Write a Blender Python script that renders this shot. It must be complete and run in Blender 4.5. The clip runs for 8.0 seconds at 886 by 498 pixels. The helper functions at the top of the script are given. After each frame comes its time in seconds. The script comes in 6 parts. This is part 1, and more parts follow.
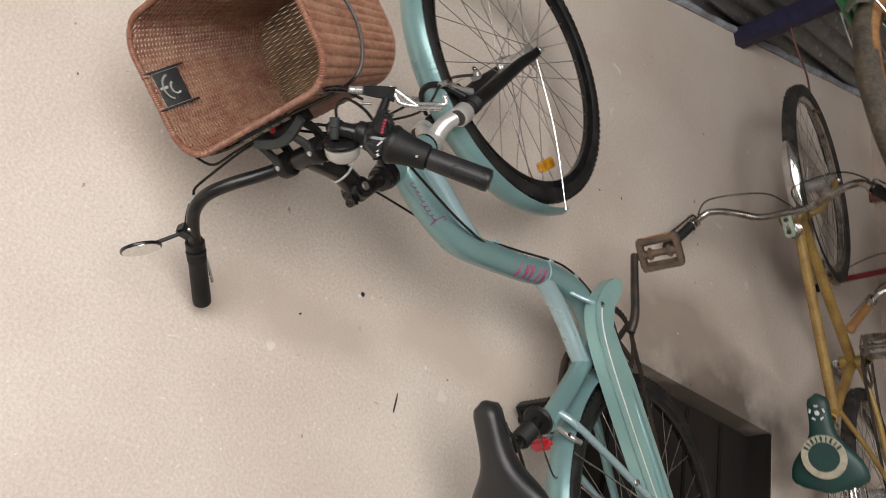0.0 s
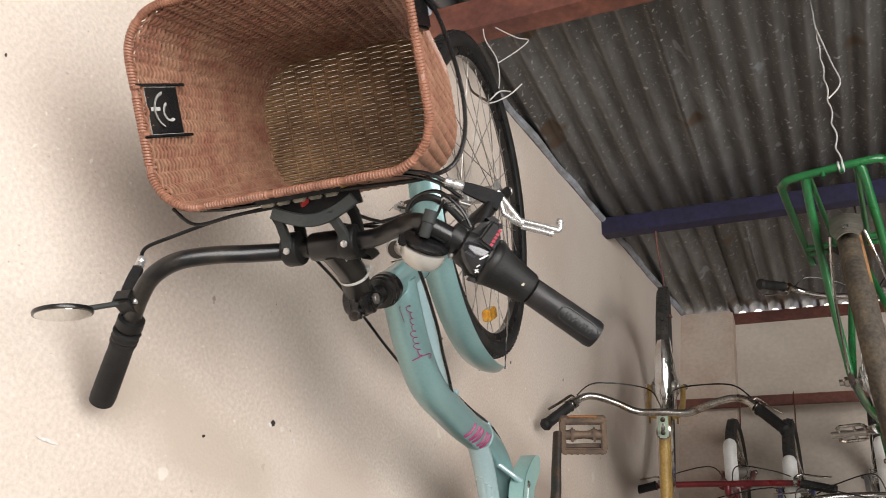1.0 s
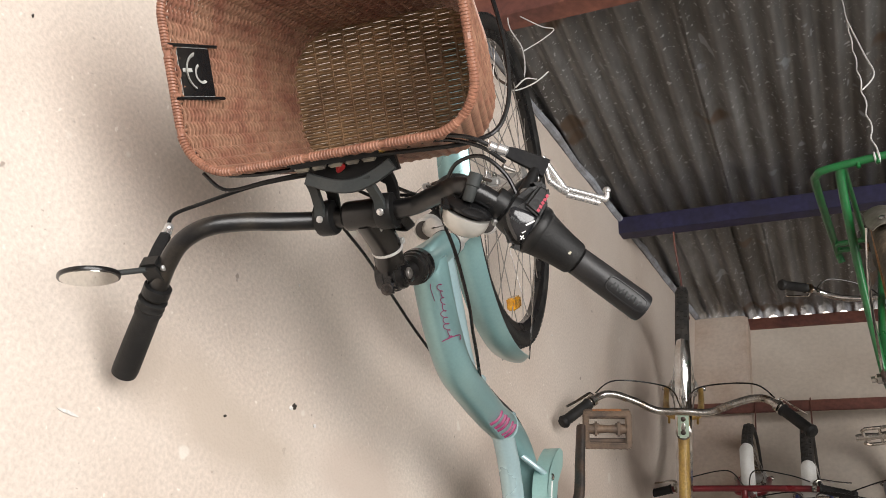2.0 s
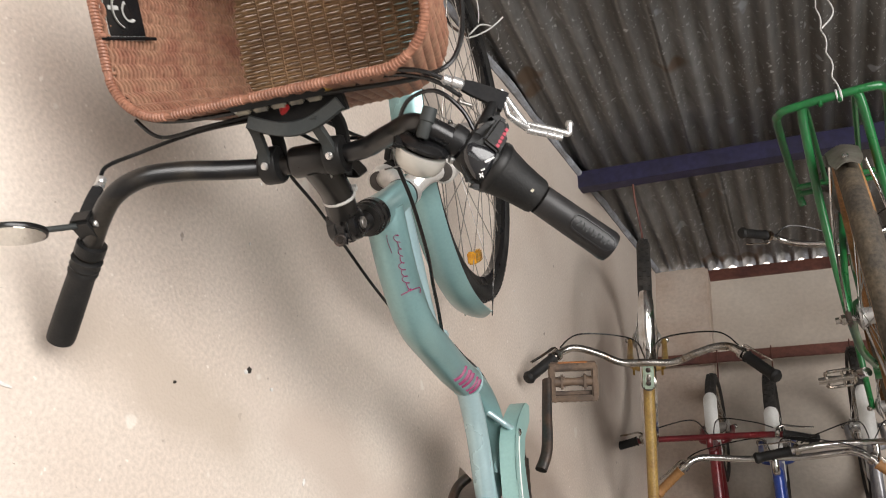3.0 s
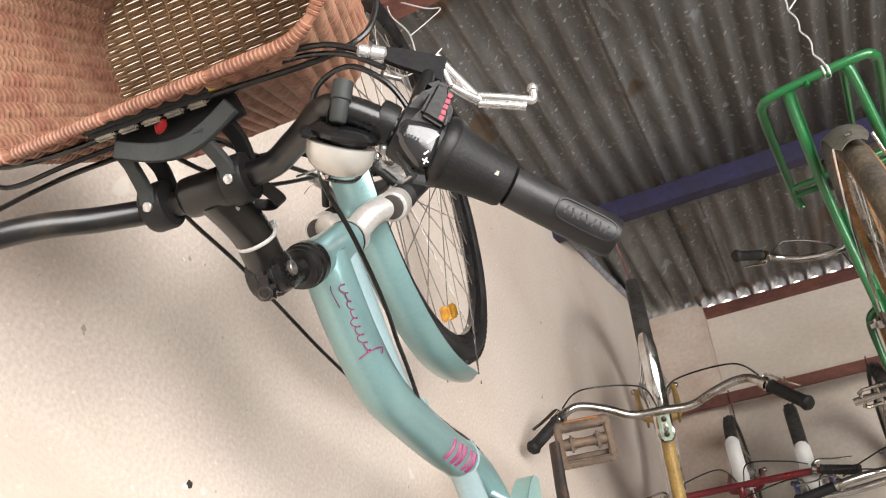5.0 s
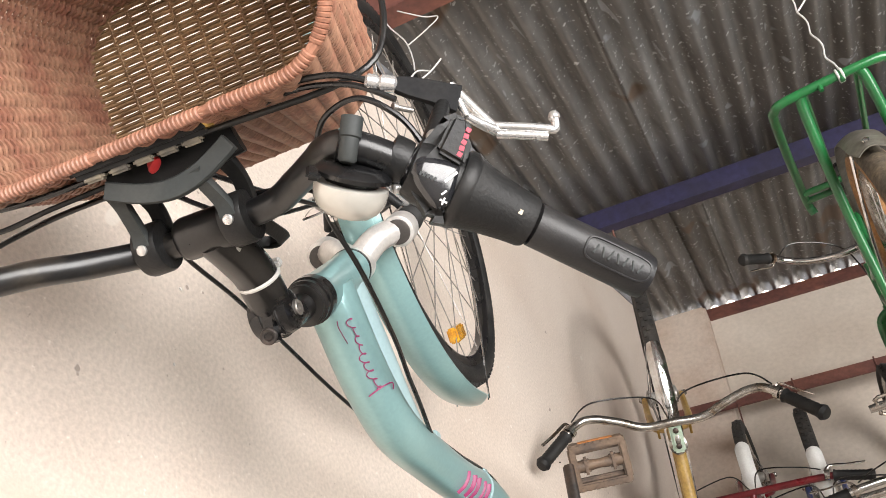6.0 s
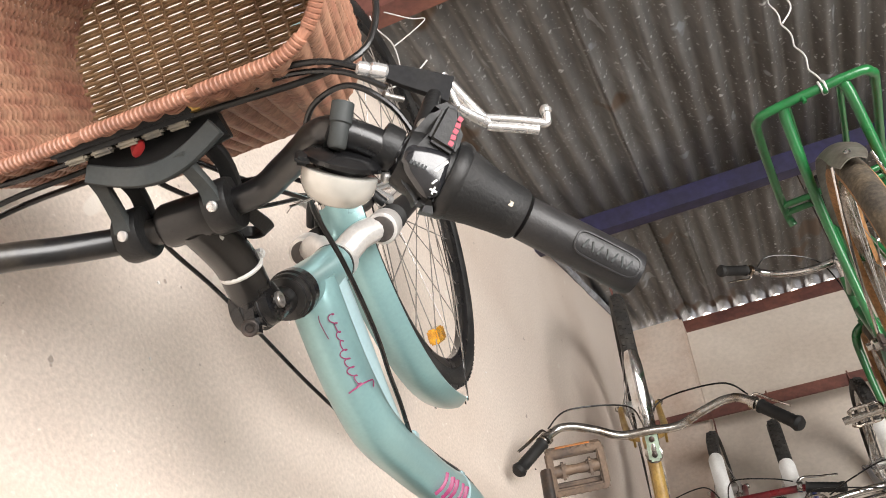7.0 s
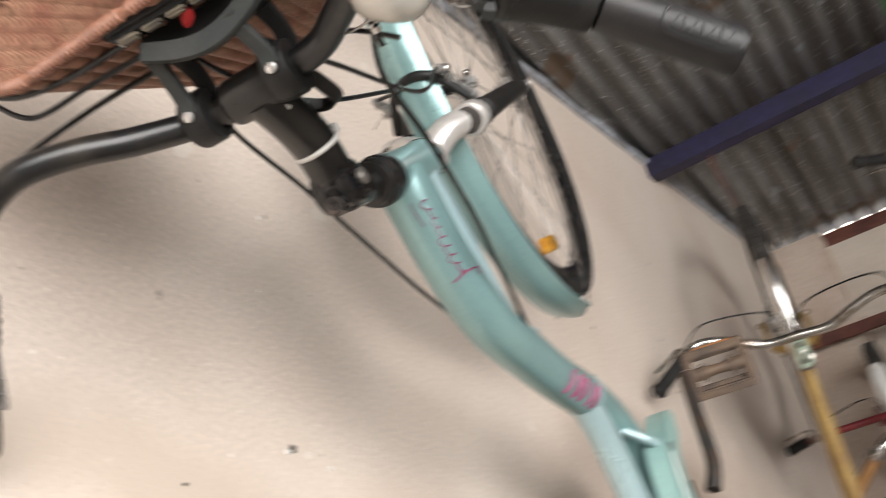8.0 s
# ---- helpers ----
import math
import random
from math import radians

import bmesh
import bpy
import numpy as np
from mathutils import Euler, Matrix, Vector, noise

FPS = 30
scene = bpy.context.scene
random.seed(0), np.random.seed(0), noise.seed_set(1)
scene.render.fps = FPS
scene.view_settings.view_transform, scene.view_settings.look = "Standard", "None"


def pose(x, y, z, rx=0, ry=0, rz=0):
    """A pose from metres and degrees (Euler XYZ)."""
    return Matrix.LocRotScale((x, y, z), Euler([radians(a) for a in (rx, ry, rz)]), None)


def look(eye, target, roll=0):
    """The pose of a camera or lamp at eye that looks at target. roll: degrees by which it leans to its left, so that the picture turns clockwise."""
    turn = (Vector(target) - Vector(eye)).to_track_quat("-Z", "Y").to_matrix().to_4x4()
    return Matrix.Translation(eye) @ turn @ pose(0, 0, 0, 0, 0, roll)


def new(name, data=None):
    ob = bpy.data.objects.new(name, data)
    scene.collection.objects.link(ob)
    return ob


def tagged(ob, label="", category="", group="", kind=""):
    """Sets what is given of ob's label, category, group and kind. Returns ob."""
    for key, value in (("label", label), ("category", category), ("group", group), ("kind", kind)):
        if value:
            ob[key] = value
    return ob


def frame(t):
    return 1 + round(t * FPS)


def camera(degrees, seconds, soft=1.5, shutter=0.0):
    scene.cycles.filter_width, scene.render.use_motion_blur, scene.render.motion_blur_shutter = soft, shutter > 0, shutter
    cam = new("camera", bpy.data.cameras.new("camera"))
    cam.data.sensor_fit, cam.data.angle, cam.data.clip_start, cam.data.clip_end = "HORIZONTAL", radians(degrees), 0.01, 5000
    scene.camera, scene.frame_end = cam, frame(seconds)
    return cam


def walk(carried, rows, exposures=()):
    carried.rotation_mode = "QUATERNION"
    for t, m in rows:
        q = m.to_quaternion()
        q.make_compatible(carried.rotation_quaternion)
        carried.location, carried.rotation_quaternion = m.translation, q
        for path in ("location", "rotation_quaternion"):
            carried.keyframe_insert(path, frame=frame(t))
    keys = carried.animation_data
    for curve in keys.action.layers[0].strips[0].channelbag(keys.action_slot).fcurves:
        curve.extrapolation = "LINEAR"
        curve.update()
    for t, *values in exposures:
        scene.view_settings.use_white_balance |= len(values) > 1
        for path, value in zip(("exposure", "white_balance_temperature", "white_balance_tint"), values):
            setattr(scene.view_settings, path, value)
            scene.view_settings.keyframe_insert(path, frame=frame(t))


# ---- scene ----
cam = camera(55.1, 8.0, soft=0.55, shutter=0.35)
PATH = [
    (0, (1.544, 0.005, 1.47), (0.041, 0.922, 2.418), 12.8),
    (0.5, (1.295, -0.058, 1.491), (-0.036, 0.937, 2.603), 17.0),
    (1, (1.03, -0.15, 1.527), (0.079, 1.005, 2.854), 15.0),
    (2.3, (0.963, -0.111, 1.506), (0.008, 1.025, 2.848), 16.4),
    (2.5, (0.962, -0.111, 1.506), (0.015, 1.044, 2.836), 15.6),
    (3, (0.934, -0.063, 1.531), (0.047, 1.169, 2.832), 11.6),
    (3.5, (0.945, -0.005, 1.553), (0.017, 1.224, 2.829), 9.2),
    (4, (0.945, 0.1, 1.604), (0.021, 1.281, 2.928), 6.2),
    (4.2, (0.938, 0.131, 1.616), (-0.008, 1.282, 2.951), 6.3),
    (5.3, (0.812, 0.127, 1.666), (0.101, 1.251, 3.16), 0.8),
    (5.5, (0.81, 0.126, 1.683), (0.124, 1.253, 3.186), 0.8),
    (6, (0.814, 0.127, 1.706), (0.041, 1.261, 3.161), 0.8),
    (6.5, (0.814, 0.131, 1.703), (0.068, 1.266, 3.171), 0.8),
    (7, (0.8, 0.135, 1.703), (0.079, 1.285, 3.172), 0.6),
    (7.5, (0.773, 0.17, 1.687), (0.078, 1.354, 3.141), 1.1),
    (7.7, (0.764, 0.193, 1.685), (0.062, 1.398, 3.119), 0.2),
    (8, (0.751, 0.244, 1.671), (-0.215, 1.252, 3.103), 1.3),
]
walk(cam, [(t, look(eye, target, roll)) for t, eye, target, roll in PATH],
     exposures=[(0.0, -0.30), (0.5, -0.20), (1.0, 0.20), (2.3, 0.22), (3.0, 0.26), (4.0, 0.46), (5.3, 0.90), (6.0, 0.97), (7.5, 0.86), (8.0, 0.50)])
# ==== end of path ====

# ---- world and light ----
world = bpy.data.worlds.new("world")
scene.world = world
world.use_nodes = True
wnt = world.node_tree
sky = wnt.nodes.new("ShaderNodeTexSky")
sky.sky_type = 'NISHITA'
sky.sun_disc = False
sky.sun_elevation = radians(55)
sky.dust_density, sky.air_density, sky.ozone_density = 8.0, 1.0, 0.5
sky.sun_rotation = radians(10)
wnt.links.new(sky.outputs[0], wnt.nodes["Background"].inputs[0])
wnt.nodes["Background"].inputs[1].default_value = 0.15

sun = new("sun", bpy.data.lights.new("sun", "SUN"))
sun.data.energy, sun.data.angle, sun.data.color = 3.0, radians(0.5), (1, 0.95, 0.88)
sun.matrix_world = look((2, 12, 18), (0, 0, 0))

# daylight in the open front of the shed, behind and beside the camera
door_light = new("front_opening_light", bpy.data.lights.new("front_opening_light", "AREA"))
door_light.data.shape, door_light.data.size, door_light.data.size_y = 'RECTANGLE', 4.6, 2.4
door_light.data.energy, door_light.data.color = 172, (1.0, 0.970, 0.948)
door_light.data.spread = radians(140)
door_light.matrix_world = look((3.4, -1.40, 1.58), (0.0, -0.15, 2.28))


# ---- materials ----
def mat(name, col, rough=0.5, metal=0.0, col2=None, scale=6.0, fine=120.0, bump=0.0, fine_amt=0.15, coat=0.0, rough_var=0.1,
        stretch=(1, 1, 1), spread=(0.4, 0.65)):
    """A surface that varies at two scales: patches of col2, and a fine grain that also gives relief."""
    m = bpy.data.materials.new(name)
    m.use_nodes = True
    nt = m.node_tree
    b = nt.nodes["Principled BSDF"]
    co = nt.nodes.new("ShaderNodeTexCoord")
    mp = nt.nodes.new("ShaderNodeMapping")
    mp.inputs["Scale"].default_value = stretch
    nt.links.new(co.outputs["Object"], mp.inputs[0])
    n1 = nt.nodes.new("ShaderNodeTexNoise")
    n1.inputs["Scale"].default_value, n1.inputs["Detail"].default_value = scale, 6
    nt.links.new(mp.outputs[0], n1.inputs[0])
    n2 = nt.nodes.new("ShaderNodeTexNoise")
    n2.inputs["Scale"].default_value, n2.inputs["Detail"].default_value = fine, 3
    nt.links.new(mp.outputs[0], n2.inputs[0])
    ramp = nt.nodes.new("ShaderNodeMapRange")
    ramp.inputs[1].default_value, ramp.inputs[2].default_value = spread
    nt.links.new(n1.outputs[0], ramp.inputs[0])
    mix = nt.nodes.new("ShaderNodeMix")
    mix.data_type = 'RGBA'
    c2 = col2 or [c * 0.75 for c in col]
    mix.inputs[6].default_value, mix.inputs[7].default_value = (*col, 1), (*c2, 1)
    nt.links.new(ramp.outputs[0], mix.inputs[0])
    hsv = nt.nodes.new("ShaderNodeHueSaturation")
    val = nt.nodes.new("ShaderNodeMapRange")
    val.inputs[1].default_value, val.inputs[2].default_value = 0.3, 0.7
    val.inputs[3].default_value, val.inputs[4].default_value = 1 - fine_amt, 1 + fine_amt
    nt.links.new(n2.outputs[0], val.inputs[0])
    nt.links.new(val.outputs[0], hsv.inputs["Value"])
    nt.links.new(mix.outputs[2], hsv.inputs["Color"])
    nt.links.new(hsv.outputs[0], b.inputs["Base Color"])
    rr = nt.nodes.new("ShaderNodeMapRange")
    rr.inputs[3].default_value, rr.inputs[4].default_value = max(0.02, rough - rough_var), min(1, rough + rough_var)
    nt.links.new(n1.outputs[0], rr.inputs[0])
    nt.links.new(rr.outputs[0], b.inputs["Roughness"])
    b.inputs["Metallic"].default_value = metal
    b.inputs["Coat Weight"].default_value = coat
    b.inputs["Coat Roughness"].default_value = 0.15
    if bump:
        bp = nt.nodes.new("ShaderNodeBump")
        bp.inputs["Strength"].default_value, bp.inputs["Distance"].default_value = 1.0, bump
        nt.links.new(n2.outputs[0], bp.inputs["Height"])
        nt.links.new(bp.outputs[0], b.inputs["Normal"])
    return m


def glass(name, col, rough=0.05):
    m = bpy.data.materials.new(name)
    m.use_nodes = True
    b = m.node_tree.nodes["Principled BSDF"]
    b.inputs["Base Color"].default_value = (*col, 1)
    b.inputs["Roughness"].default_value = rough
    b.inputs["Coat Weight"].default_value = 0.6
    return m


PLASTER = mat("plaster", (0.655, 0.575, 0.505), 0.5, col2=(0.565, 0.475, 0.405), scale=2.4, fine=150, bump=0.0012, fine_amt=0.10, spread=(0.40, 0.72))
PLASTER_FAR = mat("plaster_far", (0.57, 0.505, 0.435), 0.7, col2=(0.47, 0.405, 0.34), scale=2.3, fine=60, bump=0.002, fine_amt=0.06)
PLASTER_RED = mat("plaster_column", (0.54, 0.455, 0.385), 0.75, col2=(0.46, 0.36, 0.29), scale=5, fine=60, bump=0.003, fine_amt=0.08)
# floor out of view: paleness chosen to throw light up into the basket
SCREED = mat("pale_bounce_floor", (0.42, 0.39, 0.35), 0.8, col2=(0.34, 0.31, 0.275), scale=2.5, fine=60, bump=0.002)
CONCRETE = mat("concrete", (0.13, 0.12, 0.11), 0.8, col2=(0.09, 0.082, 0.075), scale=2.5, fine=60, bump=0.002)
SMUDGE = mat("smudge", (0.48, 0.40, 0.34), 0.7, col2=(0.30, 0.25, 0.21), scale=9, fine=80, bump=0.002)
ZINC = mat("zinc", (0.19, 0.19, 0.188), 0.38, 0.4, col2=(0.11, 0.104, 0.096), scale=5, fine=40, fine_amt=0.22, stretch=(1, 0.16, 1), spread=(0.38, 0.62))


def speckle(m, scale, cut, col, stretch=(1, 1, 1)):
    """Adds small splashes of another colour, drawn out by stretch."""
    nt = m.node_tree
    bs = nt.nodes["Principled BSDF"]
    src = bs.inputs["Base Color"].links[0].from_socket
    co = nt.nodes.new("ShaderNodeTexCoord")
    n = nt.nodes.new("ShaderNodeTexNoise")
    n.inputs["Scale"].default_value, n.inputs["Detail"].default_value = scale, 2
    mp = nt.nodes.new("ShaderNodeMapping")
    mp.inputs["Scale"].default_value = stretch
    nt.links.new(co.outputs["Object"], mp.inputs[0])
    nt.links.new(mp.outputs[0], n.inputs[0])
    r = nt.nodes.new("ShaderNodeMapRange")
    r.inputs[1].default_value, r.inputs[2].default_value = cut, cut + 0.03
    nt.links.new(n.outputs[0], r.inputs[0])
    mx = nt.nodes.new("ShaderNodeMix")
    mx.data_type = 'RGBA'
    mx.inputs[7].default_value = (*col, 1)
    nt.links.new(r.outputs[0], mx.inputs[0])
    nt.links.new(src, mx.inputs[6])
    nt.links.new(mx.outputs[2], bs.inputs["Base Color"])


speckle(ZINC, 22, 0.69, (0.30, 0.31, 0.32), (1, 0.14, 1))
speckle(ZINC, 62, 0.665, (0.48, 0.49, 0.49))
speckle(ZINC, 120, 0.68, (0.46, 0.47, 0.47))
speckle(ZINC, 9, 0.715, (0.30, 0.32, 0.34))
speckle(ZINC, 3.5, 0.66, (0.12, 0.085, 0.06))
PURLE = mat("purlin_blue", (0.024, 0.022, 0.058), 0.5, col2=(0.018, 0.016, 0.036), scale=9, fine=50, fine_amt=0.25)
RUSTRED = mat("rust_red_steel", (0.20, 0.075, 0.05), 0.6, col2=(0.12, 0.045, 0.035), scale=9, fine=60, fine_amt=0.2)
RUSTDARK = mat("rust_red_rail", (0.14, 0.055, 0.04), 0.6, col2=(0.09, 0.035, 0.03), scale=9, fine=60, fine_amt=0.2)
# near-black brown for the door: the doorway's deep shade is put into this colour
DOORSHADE = mat("doorway_shade", (0.016, 0.012, 0.010), 0.6, col2=(0.010, 0.008, 0.007), scale=5, fine=60, stretch=(1, 1, 0.2))
CYAN = mat("turquoise_paint", (0.225, 0.375, 0.375), 0.30, 0.35, col2=(0.20, 0.34, 0.345), scale=5, fine=200, fine_amt=0.04, coat=0.35)
CYAN2 = mat("pale_turquoise_paint", (0.40, 0.54, 0.56), 0.28, 0.35, col2=(0.35, 0.49, 0.52), scale=5, fine=200, fine_amt=0.04, coat=0.4)
GUARD = mat("guard_plastic", (0.27, 0.43, 0.40), 0.45, 0, col2=(0.23, 0.38, 0.36), scale=8, fine=200, fine_amt=0.04)
BLACK = mat("black_paint", (0.006, 0.006, 0.0065), 0.28, 0, col2=(0.012, 0.011, 0.010), scale=14, fine=300, fine_amt=0.2, coat=0.2)
PLASTIC = mat("black_plastic", (0.008, 0.0082, 0.0085), 0.42, 0, col2=(0.015, 0.0145, 0.014), scale=20, fine=350, fine_amt=0.15, bump=0.0003)
RUBBER = mat("black_rubber", (0.009, 0.009, 0.009), 0.58, 0, col2=(0.022, 0.021, 0.020), scale=16, fine=400, fine_amt=0.2, bump=0.0004)
GREYRUB = mat("grey_grip_rubber", (0.012, 0.012, 0.013), 0.40, 0, col2=(0.024, 0.023, 0.023), scale=20, fine=500, fine_amt=0.15, bump=0.0002)
GREYPL = mat("dark_grey_plastic", (0.030, 0.034, 0.034), 0.6, 0, col2=(0.042, 0.044, 0.042), scale=25, fine=300, fine_amt=0.1)
DUSTY = mat("dusty_bar", (0.008, 0.008, 0.0085), 0.30, 0, col2=(0.050, 0.040, 0.029), scale=14, fine=260, fine_amt=0.3, spread=(0.48, 0.72))
CHROME = mat("chrome", (0.62, 0.61, 0.60), 0.16, 1.0, col2=(0.42, 0.38, 0.34), scale=22, fine=200, fine_amt=0.12, spread=(0.5, 0.75))
OLDCHROME = mat("worn_chrome", (0.52, 0.50, 0.47), 0.25, 1.0, col2=(0.20, 0.14, 0.09), scale=24, fine=200, fine_amt=0.2, spread=(0.48, 0.68))
ALU = mat("aluminium", (0.62, 0.61, 0.60), 0.28, 0.75, col2=(0.50, 0.49, 0.47), scale=20, fine=250, fine_amt=0.08)
CROWN = mat("silver_crown", (0.66, 0.64, 0.61), 0.3, 0.5, col2=(0.52, 0.50, 0.48), scale=20, fine=250, fine_amt=0.08)
STEEL = mat("spoke_steel", (0.34, 0.32, 0.30), 0.35, 0.7, col2=(0.20, 0.18, 0.16), scale=40, fine=200)
DARKSTEEL = mat("dark_steel", (0.05, 0.045, 0.042), 0.45, 0.6, col2=(0.09, 0.06, 0.045), scale=30, fine=200)
CAPGREY = mat("cap_plastic", (0.040, 0.034, 0.031), 0.5, col2=(0.060, 0.050, 0.044), scale=60, fine=300)
BELL = mat("pearl_bell", (0.56, 0.545, 0.50), 0.22, 0.35, col2=(0.48, 0.465, 0.425), scale=25, fine=200, fine_amt=0.03, coat=0.5)
WICKER = mat("wicker", (0.285, 0.155, 0.100), 0.42, 0, col2=(0.225, 0.100, 0.066), scale=34, fine=160, fine_amt=0.25)
WICKER2 = mat("wicker_floor", (0.29, 0.180, 0.095), 0.45, 0, col2=(0.18, 0.105, 0.055), scale=20, fine=160, fine_amt=0.3)
WICKRIM = mat("wicker_rim", (0.29, 0.135, 0.085), 0.45, 0, col2=(0.21, 0.09, 0.055), scale=40, fine=220, fine_amt=0.2)
PINK = mat("magenta_decal", (0.23, 0.012, 0.085), 0.45)
RED = mat("red_plastic", (0.36, 0.025, 0.025), 0.45)
NEXRED = mat("red_print", (0.40, 0.03, 0.06), 0.5)
WHITE = mat("white_plastic", (0.72, 0.72, 0.70), 0.45, col2=(0.60, 0.59, 0.56), scale=20, fine=200, fine_amt=0.05)
PALEGREY = mat("pale_grey_print", (0.40, 0.40, 0.38), 0.5, col2=(0.32, 0.32, 0.30), scale=40, fine=200)
CREAM = mat("cream_print", (0.50, 0.45, 0.34), 0.6, col2=(0.40, 0.36, 0.27), scale=30)
AMBER = mat("amber_reflector", (0.62, 0.30, 0.012), 0.15, 0, col2=(0.36, 0.15, 0.006), scale=60, fine=500, fine_amt=0.3, bump=0.001, coat=0.8)
YELLOW = mat("ochre_paint", (0.40, 0.26, 0.075), 0.42, 0, col2=(0.27, 0.155, 0.05), scale=12, fine=150, fine_amt=0.2, spread=(0.45, 0.7))
MAROON = mat("dark_red_paint", (0.20, 0.012, 0.018), 0.3, 0.1, col2=(0.12, 0.01, 0.014), scale=12, coat=0.4)
BLUE = mat("blue_paint", (0.02, 0.06, 0.32), 0.3, 0.1, coat=0.4)
SILVERF = mat("silver_frame_paint", (0.34, 0.34, 0.36), 0.35, 0.4)
GREEN = mat("green_paint", (0.012, 0.135, 0.035), 0.3, 0.0, col2=(0.010, 0.10, 0.028), scale=15, fine=200, fine_amt=0.1, coat=0.4)
SADDLEGREEN = mat("dark_green_vinyl", (0.016, 0.060, 0.052), 0.45, 0, col2=(0.022, 0.05, 0.045), scale=20, fine=300, bump=0.0003)
DIRTTYRE = mat("dirty_tyre", (0.055, 0.045, 0.034), 0.8, 0, col2=(0.11, 0.085, 0.055), scale=22, fine=150, fine_amt=0.35, bump=0.001)
TANWALL = mat("tan_tyre_wall", (0.30, 0.15, 0.055), 0.75, 0, col2=(0.18, 0.085, 0.03), scale=30, fine=200, fine_amt=0.3)
OLDTYRE = mat("old_black_tyre", (0.022, 0.021, 0.020), 0.75, 0, col2=(0.045, 0.040, 0.035), scale=18, fine=300, fine_amt=0.25, bump=0.0006)
BROWNPED = mat("brown_pedal_plastic", (0.13, 0.085, 0.055), 0.6, 0, col2=(0.07, 0.048, 0.036), scale=25, fine=200, fine_amt=0.25)
ORANGEBAR = mat("orange_reflector", (0.42, 0.15, 0.03), 0.4)
MINT = mat("pale_green_metal", (0.50, 0.62, 0.50), 0.4, 0.3, col2=(0.42, 0.52, 0.42), scale=40)
BRASS = mat("brass", (0.42, 0.27, 0.08), 0.35, 0.8)
ORGRIP = mat("orange_grip", (0.40, 0.20, 0.07), 0.6)
WIRE = mat("white_wire", (0.60, 0.60, 0.58), 0.5)
MIRROR = bpy.data.materials.new("mirror_glass")
MIRROR.use_nodes = True
MIRROR.node_tree.nodes["Principled BSDF"].inputs["Metallic"].default_value = 1
MIRROR.node_tree.nodes["Principled BSDF"].inputs["Roughness"].default_value = 0.03
MIRROR.node_tree.nodes["Principled BSDF"].inputs["Base Color"].default_value = (0.75, 0.75, 0.72, 1)

for m_dull, lvl in ((PLASTIC, 0.3), (RUBBER, 0.3), (GREYPL, 0.3), (GREYRUB, 0.35), (BLACK, 0.4)):
    m_dull.node_tree.nodes["Principled BSDF"].inputs["Specular IOR Level"].default_value = lvl


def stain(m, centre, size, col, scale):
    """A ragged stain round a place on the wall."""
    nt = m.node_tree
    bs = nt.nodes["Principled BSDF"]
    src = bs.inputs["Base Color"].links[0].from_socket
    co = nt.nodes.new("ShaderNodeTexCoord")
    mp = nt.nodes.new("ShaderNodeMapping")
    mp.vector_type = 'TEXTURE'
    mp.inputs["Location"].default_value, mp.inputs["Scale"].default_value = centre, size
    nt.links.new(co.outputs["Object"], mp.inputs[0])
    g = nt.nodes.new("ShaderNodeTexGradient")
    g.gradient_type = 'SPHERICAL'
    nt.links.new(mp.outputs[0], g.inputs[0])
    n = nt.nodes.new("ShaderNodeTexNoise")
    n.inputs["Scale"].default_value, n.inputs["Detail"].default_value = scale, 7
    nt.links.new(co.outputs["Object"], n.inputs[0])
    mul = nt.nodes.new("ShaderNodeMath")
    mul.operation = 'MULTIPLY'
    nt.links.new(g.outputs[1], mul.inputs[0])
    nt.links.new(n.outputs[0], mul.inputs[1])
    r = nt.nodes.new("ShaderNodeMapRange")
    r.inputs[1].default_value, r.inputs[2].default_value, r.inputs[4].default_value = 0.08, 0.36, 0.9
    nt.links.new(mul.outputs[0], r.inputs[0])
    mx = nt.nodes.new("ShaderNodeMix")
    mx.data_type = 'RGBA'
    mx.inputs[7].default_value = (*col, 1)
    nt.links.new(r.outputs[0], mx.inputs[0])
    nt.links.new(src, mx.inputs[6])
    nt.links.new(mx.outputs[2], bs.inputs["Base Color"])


speckle(PLASTER, 34, 0.735, (0.36, 0.30, 0.255))
speckle(PLASTER, 75, 0.70, (0.74, 0.67, 0.60))
speckle(PLASTER, 110, 0.735, (0.44, 0.37, 0.31))
speckle(PLASTER, 13, 0.70, (0.70, 0.64, 0.57))
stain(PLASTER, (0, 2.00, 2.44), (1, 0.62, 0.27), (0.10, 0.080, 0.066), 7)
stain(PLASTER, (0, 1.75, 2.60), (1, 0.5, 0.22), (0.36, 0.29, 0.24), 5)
stain(PLASTER, (0, 1.05, 2.22), (1, 0.42, 0.12), (0.54, 0.45, 0.385), 9)
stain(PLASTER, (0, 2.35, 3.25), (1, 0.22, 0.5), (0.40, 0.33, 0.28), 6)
stain(PLASTER, (0, 0.62, 2.12), (1, 0.4, 0.10), (0.50, 0.42, 0.35), 10)


# ---- mesh helpers ----
def part(name, bm, material, parent=None, label="", smooth=True):
    """Links a bmesh as one mesh object, under a thing or a part."""
    me = bpy.data.meshes.new(name)
    bmesh.ops.recalc_face_normals(bm, faces=bm.faces[:])
    if smooth:
        for f in bm.faces:
            f.smooth = True
        for e in bm.edges:
            if len(e.link_faces) == 2 and e.calc_face_angle(0) > 0.7:
                e.smooth = False
    bm.to_mesh(me)
    bm.free()
    for mm in (material if isinstance(material, (list, tuple)) else [material]):
        me.materials.append(mm)
    ob = new(name, me)
    ob.parent = parent
    return tagged(ob, label) if label else ob


